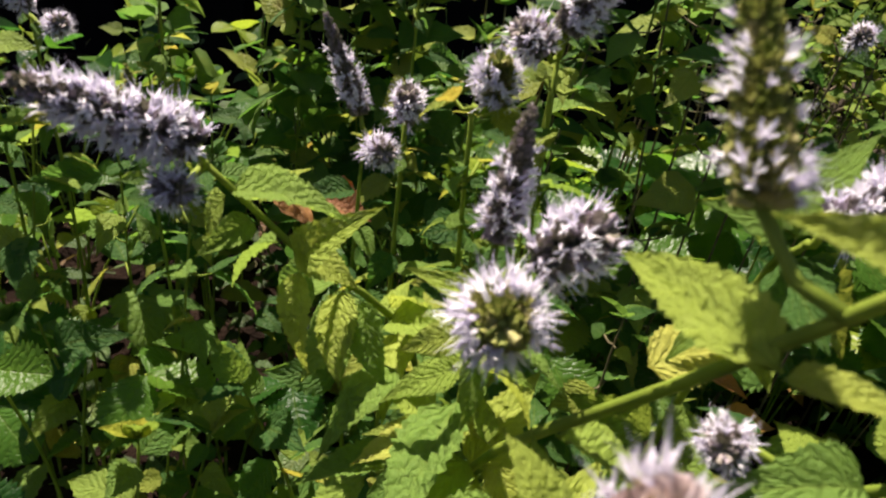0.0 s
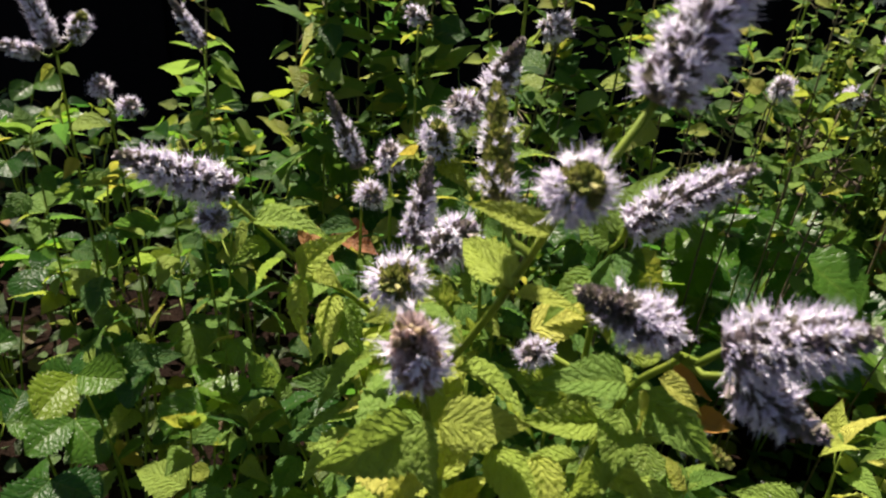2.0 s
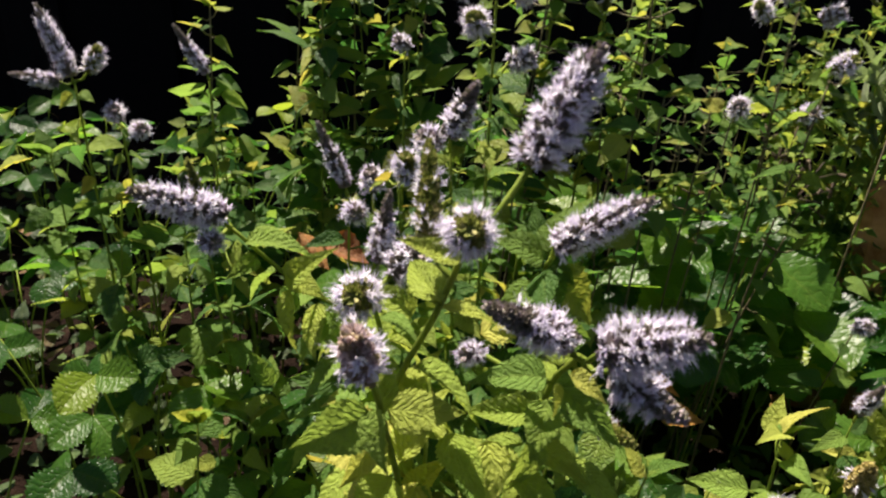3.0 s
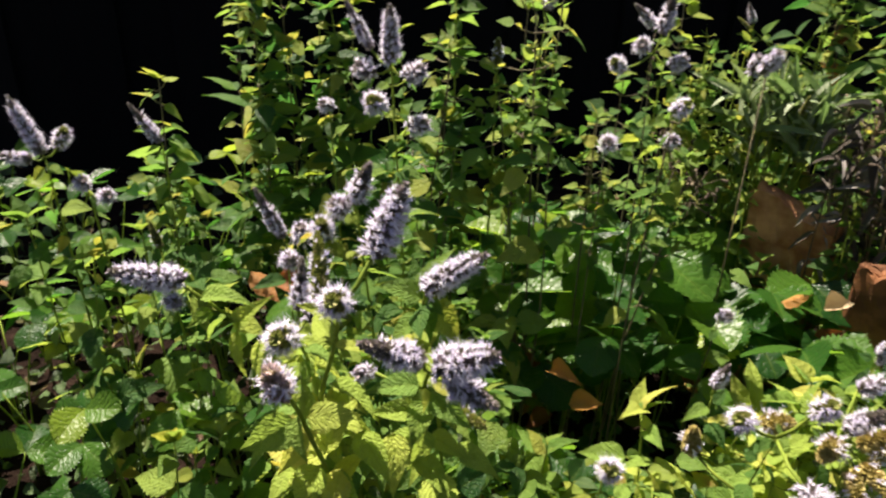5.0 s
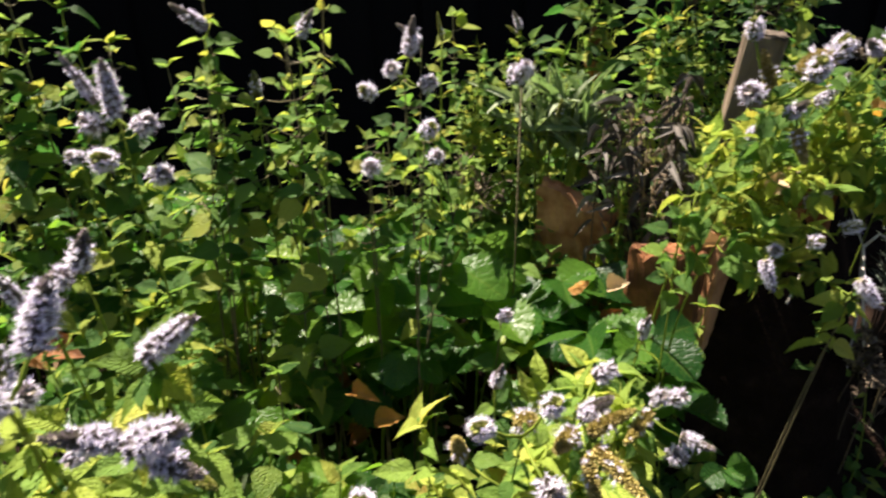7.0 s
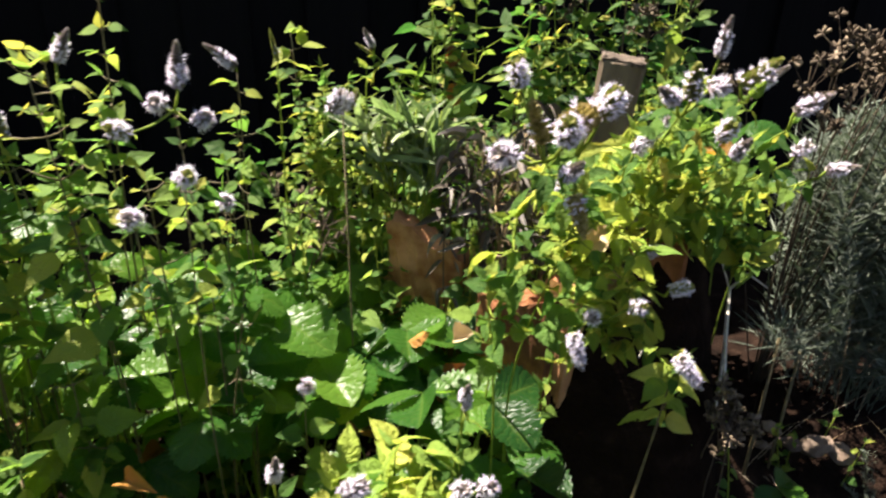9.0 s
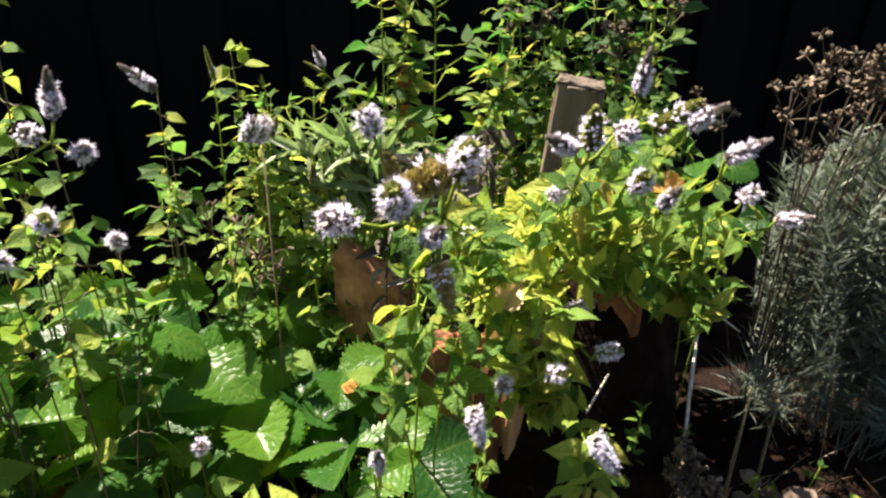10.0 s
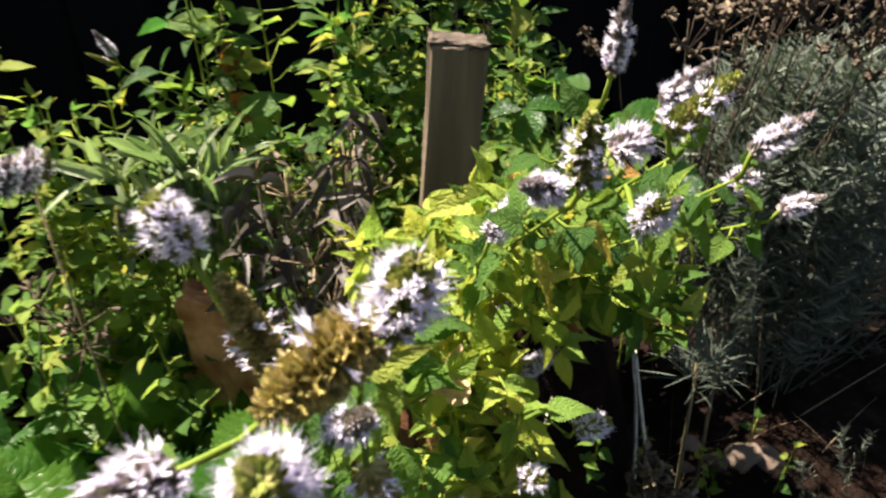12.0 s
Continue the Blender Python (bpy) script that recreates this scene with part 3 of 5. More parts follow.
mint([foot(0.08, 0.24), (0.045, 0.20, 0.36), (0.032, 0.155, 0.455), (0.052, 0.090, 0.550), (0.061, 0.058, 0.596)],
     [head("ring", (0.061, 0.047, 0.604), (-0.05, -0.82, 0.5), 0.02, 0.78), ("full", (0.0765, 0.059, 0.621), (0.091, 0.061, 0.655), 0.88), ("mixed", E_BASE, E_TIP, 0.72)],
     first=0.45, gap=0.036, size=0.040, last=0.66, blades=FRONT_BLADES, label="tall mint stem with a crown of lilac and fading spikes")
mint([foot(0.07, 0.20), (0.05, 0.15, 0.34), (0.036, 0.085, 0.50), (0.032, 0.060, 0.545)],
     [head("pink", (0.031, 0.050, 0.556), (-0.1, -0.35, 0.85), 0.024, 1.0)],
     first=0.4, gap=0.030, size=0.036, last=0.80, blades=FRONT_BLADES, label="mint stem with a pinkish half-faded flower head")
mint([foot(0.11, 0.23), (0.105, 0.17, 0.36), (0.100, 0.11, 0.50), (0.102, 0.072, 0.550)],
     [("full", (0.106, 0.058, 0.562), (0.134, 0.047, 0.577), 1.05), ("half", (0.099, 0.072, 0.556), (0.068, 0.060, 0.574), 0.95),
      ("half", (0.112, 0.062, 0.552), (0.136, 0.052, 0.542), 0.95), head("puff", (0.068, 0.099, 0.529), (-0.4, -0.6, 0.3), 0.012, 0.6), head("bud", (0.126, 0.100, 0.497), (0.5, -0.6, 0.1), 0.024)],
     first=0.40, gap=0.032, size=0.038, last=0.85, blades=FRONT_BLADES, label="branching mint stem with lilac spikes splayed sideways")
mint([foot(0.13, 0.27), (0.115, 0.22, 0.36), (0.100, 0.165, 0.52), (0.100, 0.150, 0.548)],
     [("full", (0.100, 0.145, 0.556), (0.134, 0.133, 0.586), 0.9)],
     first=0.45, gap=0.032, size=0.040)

# leaves around the front stems: place, way, size, normal
front = thing("mint_plant", foot(0.05, 0.17), "dense low mint foliage, lime green and wrinkled", "mint plant", "mint plants in the bed")
for at, way, size, nrm in [
    ((-0.050, 0.190, 0.522), (0.9, -0.1, 0.25), 0.036, (0, -0.55, 0.8)), ((-0.030, 0.196, 0.497), (0.25, -0.2, 0.5), 0.030, (0.1, -0.9, 0.3)),
    ((-0.029, 0.195, 0.494), (-0.1, -0.5, -0.6), 0.034, (-0.3, -0.8, 0.5)), ((0.002, 0.205, 0.470), (0.4, -0.4, 0.35), 0.036, (0, -0.7, 0.7)),
    ((0.006, 0.190, 0.462), (-0.6, -0.6, -0.1), 0.038, (-0.2, -0.5, 0.85)), 
    ((0.030, 0.150, 0.463), (-0.6, -0.5, -0.1), 0.046, (-0.1, -0.5, 0.85)),
    ((0.034, 0.150, 0.462), (0.8, -0.5, 0.05), 0.044, (0.1, -0.4, 0.9)), ((0.036, 0.115, 0.480), (-0.85, -0.1, -0.1), 0.038, (0, -0.4, 0.9)),
    ((0.060, 0.120, 0.470), (0.5, -0.7, -0.2), 0.050, (0.2, -0.3, 0.9)), ((0.080, 0.130, 0.460), (0.2, -0.8, -0.35), 0.052, (0.2, -0.5, 0.8)),
    ((0.050, 0.110, 0.450), (-0.2, -0.8, -0.3), 0.050, (-0.1, -0.4, 0.9)), ((0.105, 0.140, 0.490), (0.7, -0.5, 0.1), 0.044, (0.2, -0.5, 0.8)),
    ((0.020, 0.140, 0.430), (-0.7, -0.6, -0.3), 0.046, (-0.2, -0.4, 0.9)), ((0.010, 0.170, 0.440), (-0.9, -0.3, -0.1), 0.042, (-0.2, -0.3, 0.9)),
    ((0.120, 0.130, 0.450), (0.8, -0.4, -0.2), 0.046, (0.3, -0.4, 0.8)), ((0.072, 0.150, 0.505), (0.6, 0.1, 0.3), 0.034, (0.1, -0.8, 0.5)),
    ((0.040, 0.170, 0.500), (-0.5, -0.2, 0.5), 0.034, (-0.2, -0.8, 0.5)), ((0.090, 0.100, 0.420), (0.3, -0.9, -0.3), 0.050, (0, -0.4, 0.9)),
    ((0.045, 0.135, 0.452), (-0.4, -0.6, 0.0), 0.036, (-0.3, -0.4, 0.8)), ((0.066, 0.135, 0.450), (0.3, -0.7, -0.1), 0.036, (0.3, -0.3, 0.9)), ((0.000, 0.175, 0.425), (-0.6, -0.5, -0.4), 0.038, (-0.4, -0.4, 0.8)),
    ((0.095, 0.125, 0.445), (0.5, -0.5, -0.1), 0.038, (0.1, -0.2, 0.9)), ((0.110, 0.115, 0.425), (0.6, -0.6, -0.4), 0.040, (0.4, -0.4, 0.8)), ((0.040, 0.120, 0.415), (-0.5, -0.7, -0.5), 0.040, (-0.2, -0.6, 0.7)),
    ((0.070, 0.105, 0.410), (0.2, -0.9, -0.5), 0.040, (0.1, -0.6, 0.7)), ((0.015, 0.150, 0.400), (-0.7, -0.4, -0.5), 0.040, (-0.3, -0.3, 0.9)), ((0.130, 0.120, 0.400), (0.7, -0.4, -0.5), 0.042, (0.3, -0.4, 0.8)),
    ((0.010, 0.190, 0.452), (0.2, -0.6, 0.3), 0.030, (0.2, -0.8, 0.5)), ((0.022, 0.185, 0.475), (0.7, -0.3, 0.2), 0.030, (0.0, -0.7, 0.7)), ((-0.010, 0.200, 0.482), (0.3, -0.6, -0.5), 0.032, (-0.3, -0.7, 0.5)),
]:
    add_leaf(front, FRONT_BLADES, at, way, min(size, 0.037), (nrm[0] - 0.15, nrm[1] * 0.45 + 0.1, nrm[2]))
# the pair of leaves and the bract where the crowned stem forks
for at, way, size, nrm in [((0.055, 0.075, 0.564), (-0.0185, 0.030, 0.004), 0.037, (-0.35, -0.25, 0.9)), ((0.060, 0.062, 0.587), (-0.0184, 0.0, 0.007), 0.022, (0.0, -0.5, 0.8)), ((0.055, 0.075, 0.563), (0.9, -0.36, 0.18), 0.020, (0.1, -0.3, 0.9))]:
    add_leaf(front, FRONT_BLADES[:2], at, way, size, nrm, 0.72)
bm = bmesh.new()
tube(bm, [(0, 0, 0), (0.005, -0.01, 0.2), (0.0, -0.01, 0.44)], [0.002, 0.002, 0.001], 6)
piece("stem", mesh_of("stem", bm, STEM), front, Matrix.Translation(foot(0.05, 0.17)))

# ---- flowering mint further into the bed: one stem per entry, its heads and spikes ----
UP = (0, -0.15, 1)


def hanging(p):
    """Height below which the overhanging clump has no leaves."""
    return 0.515 - 0.50 * (p.x - 0.75) if p.x > 0.715 else 0.42



K_HEAD = (0.536, 0.159, 0.692)
STEMS = [
    # foot, top of the stem, spikes
    ((0.00, 0.36), (-0.022, 0.338, 0.490), [("half", (-0.024, 0.337, 0.498), (-0.044, 0.335, 0.545), 0.85), head("puff", (-0.012, 0.301, 0.495), (0.3, -0.8, 0.3))], 0.034),
    ((0.03, 0.30), (0.022, 0.245, 0.540), [head("ring", (0.028, 0.234, 0.552), (-0.1, -0.5, 0.8), 0.02, 0.9)], 0.032),
    ((0.01, 0.35), (-0.002, 0.318, 0.505), [head("puff", (-0.001, 0.308, 0.514), (-0.1, -0.4, 0.8))], 0.030),
    ((0.07, 0.30), (0.050, 0.252, 0.560), [head("half", (0.054, 0.240, 0.584), (0.35, -0.2, 0.9), 0.036, 1.0), head("puff", (0.040, 0.245, 0.566), (-0.7, -0.3, 0.4), 0.014)], 0.034),
    ((0.08, 0.42), (0.070, 0.370, 0.640), [("full", (0.070, 0.362, 0.645), (0.070, 0.350, 0.692), 0.9), ("half", (0.052, 0.390, 0.650), (0.030, 0.400, 0.690), 0.7),
                                         head("puff", (0.049, 0.384, 0.634), (-0.7, -0.5, 0.4), None, 1.1), head("puff", (0.087, 0.368, 0.635), (0.7, -0.5, 0.4), None, 1.1),
                                         head("ring", (0.059, 0.343, 0.616), (-0.2, -0.8, 0.4)), head("puff", (0.090, 0.374, 0.590), (0.7, -0.5, 0.2), None, 1.1)], 0.034),
    ((0.01, 0.55), (-0.004, 0.525, 0.560), [head("puff", (-0.004, 0.515, 0.568), (-0.4, -0.6, 0.4), None, 0.9)], 0.030),
    ((0.20, 0.60), (0.229, 0.580, 0.650), [head("half", (0.235, 0.590, 0.674), (0.45, -0.35, 0.8), 0.040, 0.9)], 0.036),
    ((0.17, 0.58), (0.176, 0.552, 0.605), [head("mixed", (0.176, 0.562, 0.615), UP, 0.034, 0.9)], 0.036),
    ((0.12, 0.60), (0.130, 0.580, 0.670), [head("half", (0.122, 0.570, 0.690), (-0.75, -0.2, 0.6), 0.044, 0.9)], 0.034),
    ((0.33, 0.54), (0.330, 0.510, 0.630), [("half", (0.336, 0.508, 0.650), (0.340, 0.500, 0.692), 1.0), head("ring", (0.287, 0.473, 0.624), (-0.5, -0.6, 0.4), None, 0.85),
                                         head("puff", (0.318, 0.508, 0.637), (-0.3, -0.7, 0.4), None, 1.05), head("puff", (0.352, 0.500, 0.622), (0.5, -0.6, 0.4), None, 1.05)], 0.034),
    ((0.33, 0.46), (0.333, 0.428, 0.585), [head("ring", (0.334, 0.420, 0.596), (0.3, -0.7, 0.5), 0.02, 0.95)], 0.032),
    ((0.29, 0.51), (0.284, 0.475, 0.535), [head("puff", (0.284, 0.466, 0.547), (-0.2, -0.7, 0.4), None, 1.1)], 0.032),
    ((0.37, 0.54), (0.363, 0.520, 0.525), [head("puff", (0.363, 0.513, 0.536), (0.2, -0.7, 0.4))], 0.030),
    ((0.41, 0.74), (0.396, 0.722, 0.620), [("half", (0.396, 0.720, 0.625), (0.362, 0.712, 0.655), 0.95)], 0.030),
    ((0.46, 0.86), (0.455, 0.845, 0.600), [("bud", (0.456, 0.844, 0.606), (0.448, 0.840, 0.650), 0.9)], 0.028),
    ((0.60, 0.92), (0.604, 0.905, 0.600), [("half", (0.606, 0.903, 0.605), (0.585, 0.898, 0.645), 0.9), ("bud", (0.604, 0.905, 0.598), (0.570, 0.895, 0.622), 0.9)], 0.030),
    ((0.41, 0.45), (0.415, 0.418, 0.366), [head("puff", (0.417, 0.413, 0.377), (0.1, -0.7, 0.5), None, 0.9)], 0.034),
    ((0.57, 0.40), (0.567, 0.372, 0.340), [head("half", (0.567, 0.366, 0.358), (0.1, -0.3, 0.9), 0.036, 0.75)], 0.030),
    ((0.37, 0.34), (0.374, 0.315, 0.350), [head("half", (0.375, 0.309, 0.373), (0.1, -0.3, 0.9), 0.036, 0.8)], 0.032),
    ((0.26, 0.30), (0.262, 0.272, 0.310), [head("puff", (0.263, 0.266, 0.320), (0.1, -0.7, 0.5), None, 0.9)], 0.032),
    ((0.22, 0.18), (0.217, 0.124, 0.434), [head("ring", (0.216, 0.114, 0.445), (0.0, -0.7, 0.6), 0.02, 0.85)], 0.034),
    ((0.34, 0.22), (0.340, 0.150, 0.440), [head("ring", (0.303, 0.130, 0.472), (-0.5, -0.5, 0.5), 0.02, 0.9), head("faded", (0.350, 0.168, 0.438), (0.1, -0.6, 0.5), 0.03),
                                         head("ring", (0.352, 0.130, 0.480), (0.1, -0.5, 0.7), 0.02, 0.85), head("puff", (0.341, 0.100, 0.437), (0, -0.8, 0.2), None, 1.2), head("spent", (0.302, 0.188, 0.404), (-0.2, -0.3, 0.8), 0.036)], 0.034),
    ((0.41, 0.23), (0.390, 0.160, 0.440), [head("half", (0.392, 0.143, 0.460), (0.4, -0.4, 0.7), 0.034), head("puff", (0.417, 0.182, 0.459), (0.6, -0.3, 0.5), None, 0.9),
                                         ("spent", (0.386, 0.134, 0.448), (0.408, 0.115, 0.478), 0.85), ("spent", (0.388, 0.128, 0.438), (0.400, 0.070, 0.436), 0.9),
                                         ("spent", (0.380, 0.125, 0.436), (0.374, 0.085, 0.412), 0.85), ("faded", (0.376, 0.140, 0.444), (0.352, 0.118, 0.450), 0.9)], 0.036),
    ((0.50, 0.31), (0.520, 0.270, 0.330), [head("puff", (0.520, 0.255, 0.360), (0.1, -0.5, 0.6)), head("puff", (0.545, 0.262, 0.350), (0.4, -0.5, 0.5)), ("faded", (0.520, 0.265, 0.335), (0.470, 0.220, 0.345), 0.9),
                                         head("half", (0.552, 0.232, 0.318), (0.6, -0.5, -0.1), 0.034), head("puff", (0.535, 0.235, 0.305), (0.2, -0.7, 0.0), None, 1.1)], 0.036),
    # the clump beyond the edging slabs
    ((0.57, 0.30), (0.556, 0.222, 0.655), [("spent", (0.556, 0.222, 0.662), (0.545, 0.230, 0.700), 0.95), head("ring", (0.540, 0.233, 0.706), (-0.3, -0.1, 0.9), 0.022, 0.85), head("ring", K_HEAD, (-0.2, -0.5, 0.8), None, 1.0), head("puff", (0.518, 0.194, 0.671), (-0.7, -0.4, 0.3), 0.022, 1.2)], 0.038),
    ((0.60, 0.30), (0.574, 0.215, 0.660), [head("ring", (0.575, 0.187, 0.697), (0.3, -0.2, 0.9), 0.026, 1.05), ("spent", (0.570, 0.190, 0.693), (0.534, 0.178, 0.688), 1.5), head("half", (0.567, 0.207, 0.652), (0.2, -0.6, 0.6), 0.03, 0.9), ("faded", (0.568, 0.205, 0.642), (0.574, 0.190, 0.608), 0.9)], 0.038),
    ((0.64, 0.36), (0.626, 0.330, 0.580), [head("ring", (0.625, 0.322, 0.595), (0.1, -0.5, 0.8), 0.018, 0.85)], 0.036),
    ((0.68, 0.41), (0.675, 0.380, 0.515), [head("puff", (0.675, 0.373, 0.532), (0, -0.6, 0.7))], 0.036),
    ((0.68, 0.36), (0.684, 0.325, 0.605), [("full", (0.684, 0.322, 0.614), (0.715, 0.310, 0.656), 0.9)], 0.036),
    ((0.68, 0.30), (0.668, 0.245, 0.670), [("mixed", (0.668, 0.236, 0.680), (0.664, 0.228, 0.716), 1.2), ("half", (0.660, 0.236, 0.682), (0.628, 0.220, 0.700), 0.85), head("puff", (0.690, 0.240, 0.690), (0.8, -0.3, 0.3))], 0.040),
    ((0.72, 0.34), (0.727, 0.295, 0.680), [("half", (0.727, 0.288, 0.695), (0.727, 0.280, 0.738), 0.85)], 0.040),
    ((0.73, 0.30), (0.715, 0.240, 0.680), [("mixed", (0.706, 0.240, 0.688), (0.738, 0.229, 0.714), 1.1), head("ring", (0.707, 0.241, 0.657), (-0.1, -0.5, 0.6), None, 0.95)], 0.040),
    ((0.78, 0.36), (0.790, 0.320, 0.655), [("half", (0.784, 0.316, 0.664), (0.815, 0.300, 0.692), 0.95)], 0.040),
    ((0.77, 0.33), (0.755, 0.285, 0.615), [head("half", (0.755, 0.277, 0.629), (0.1, -0.5, 0.7), 0.034, 0.95)], 0.040),
    ((0.78, 0.30), (0.775, 0.255, 0.650), [("half", (0.765, 0.247, 0.664), (0.800, 0.236, 0.684), 0.95)], 0.040),
    ((0.83, 0.37), (0.843, 0.318, 0.595), [head("puff", (0.845, 0.305, 0.612), (0.1, -0.5, 0.7), 0.022, 1.1)], 0.042),
    ((0.85, 0.34), (0.852, 0.292, 0.590), [("half", (0.850, 0.283, 0.600), (0.888, 0.272, 0.606), 0.9)], 0.042),
    ((0.75, 0.42), (0.746, 0.388, 0.520), [("full", (0.738, 0.384, 0.518), (0.768, 0.372, 0.555), 0.9)], 0.038),
    ((0.73, 0.38), (0.724, 0.345, 0.502), [("full", (0.712, 0.340, 0.506), (0.746, 0.328, 0.526), 0.9)], 0.038),
    ((0.66, 0.33), (0.655, 0.298, 0.476), [head("puff", (0.647, 0.287, 0.488), (-0.4, -0.5, 0.3)), head("ring", (0.684, 0.281, 0.495), (0.5, -0.5, 0.3), 0.02, 0.95)], 0.036),
    ((0.72, 0.34), (0.724, 0.300, 0.490), [head("ring", (0.729, 0.288, 0.502), (0.6, -0.4, 0.3), 0.026, 0.9)], 0.036),
    ((0.69, 0.26), (0.690, 0.228, 0.462), [("full", (0.684, 0.224, 0.488), (0.702, 0.200, 0.456), 0.95)], 0.036),
    ((0.61, 0.29), (0.612, 0.262, 0.470), [head("full", (0.613, 0.252, 0.486), (0.1, -0.4, -0.7), 0.042, 0.85)], 0.034),
    ((0.56, 0.39), (0.562, 0.368, 0.360), [head("half", (0.563, 0.362, 0.372), (0.0, -0.4, 0.8), 0.032, 0.75)], 0.032),
    # far left, against the dark fence
    ((-0.29, 0.50), (-0.290, 0.475, 0.520), [("full", (-0.290, 0.472, 0.525), (-0.310, 0.470, 0.585), 0.95), head("ring", (-0.268, 0.470, 0.540), (0.5, -0.3, 0.7), 0.028, 0.9), ("half", (-0.300, 0.470, 0.520), (-0.335, 0.455, 0.528), 0.85)], 0.034),
    ((-0.25, 0.48), (-0.245, 0.460, 0.490), [head("puff", (-0.245, 0.452, 0.500), (0.2, -0.5, 0.6)), head("puff", (-0.225, 0.450, 0.488), (0.5, -0.5, 0.4))], 0.030),
    ((-0.18, 0.53), (-0.180, 0.505, 0.525), [("half", (-0.180, 0.502, 0.530), (-0.206, 0.498, 0.572), 0.85)], 0.030),
    ((-0.16, 0.42), (-0.155, 0.395, 0.455), [("bud", (-0.155, 0.394, 0.460), (-0.160, 0.390, 0.490), 1.0)], 0.030),
]
for (fx, fy), top, spikes, size in STEMS:
    top = Vector(top)
    if fx >= 0.565:
        spikes = [(k, Vector(b).lerp(Vector(t), 0.10), Vector(b).lerp(Vector(t), 0.84), w * 0.80) for k, b, t, w in spikes]
    over = fx >= 0.57 and top.z > 0.44
    if over:
        f = Vector(foot(max(fx, 0.76) + rnd(0.0, 0.08), rnd(0.57, 0.62)))
        path = [f, (f.x - 0.01, f.y - 0.03, 0.34), (0.5 * (f.x + top.x), 0.45 * f.y + 0.55 * top.y, 0.5 * top.z + 0.20), top]
        mint(path, spikes, first=0.80, gap=0.026, size=0.032, top_small=0.7, radius=0.0015, bushy=0.012, hang=hanging)
    else:
        f = Vector(foot(fx, fy))
        knee = f.lerp(top, 0.55) + Vector((rnd(-0.012, 0.012), rnd(0.0, 0.015), 0.0))
        mint([f, knee, top], spikes, first=0.72 if 0.2 < fx < 0.45 and fy > 0.40 else 0.45, gap=0.030, size=size * 1.05, top_small=0.6, bushy=0.012 if top.z > 0.53 else 0.0, radius=0.0013 if 0.2 < fx < 0.45 else 0.0019, old=STEM_DARK if 0.2 < fx < 0.45 and fy > 0.40 else None)


# ---- edging slabs and post ----
def block(a, b, top_a, top_b, thick, seed):
    """An upright fired-clay edging block between two plan points, its top sloping from one end to the other."""
    a, b = Vector((*a, 0)), Vector((*b, 0))
    d = b - a
    mid = (a + b) / 2
    low = bed(mid.x, mid.y) - 0.01
    me = box_mesh("edging_block", d.length, thick, max(top_a, top_b) - low, TERRACOTTA, 0.003, 0.0022, seed, 11)
    h = max(top_a, top_b) - low
    for v in me.vertices:
        s = v.co.x / d.length + 0.5
        v.co.z *= (top_a + (top_b - top_a) * s - low) / h
        v.co.y *= 1 + 0.05 * math.sin(v.co.z * 30 + seed)
        chip = noise.noise((s * 3.1 + seed * 7, v.co.y * 40, 0.4)) + 0.5 * noise.noise((s * 9.0, seed * 3.3, v.co.y * 60))
        v.co.z -= 0.022 * max(0.0, chip + 0.15) * max(0.0, v.co.z / h - 0.6) * 2.5
    yaw = math.degrees(math.atan2(d.y, d.x))
    solo("edging_block", me, pose(mid.x, mid.y, low, 0, 0, yaw), "upright orange-brown fired clay edging block sunk in soil", "edging block", "edging blocks")


block((0.594, 0.752), (0.676, 0.662), 0.402, 0.372, 0.036, 1)
block((0.668, 0.580), (0.730, 0.504), 0.358, 0.376, 0.036, 2)
block((0.744, 0.522), (0.806, 0.548), 0.386, 0.386, 0.040, 3)
block((0.826, 0.508), (0.884, 0.474), 0.470, 0.475, 0.036, 4)
block((0.948, 0.668), (1.005, 0.632), 0.470, 0.470, 0.036, 5)

post_mesh = box_mesh("wooden_stake", 0.054, 0.042, 0.70, POST_WOOD, 0.003, 0.0012, 9, 7)
up = Vector((0.085, -0.080, 1)).normalized()
side = (Vector((0.87, -0.48, 0)) - up * up.dot(Vector((0.87, -0.48, 0)))).normalized()
stake_pose = Matrix((side, up.cross(side), up)).transposed().to_4x4()
stake_pose.translation = Vector((0.877, 0.651, 0.626)) - up * 0.70
stake = thing("wooden_stake", stake_pose.translation, "weathered grey-brown square timber stake with rough sawn top", "wooden stake")
piece("post", post_mesh, stake, stake_pose)
piece("sawn_end", box_mesh("sawn_end", 0.0535, 0.0415, 0.006, END_WOOD, 0.002, 0.0008, 12, 7), stake, stake_pose @ Matrix.Translation((0, 0, 0.697)), "dark cracked end grain")


# ---- strawberry plants ----
STRAW = "low strawberry plant with glossy dark-green toothed three-part leaves"


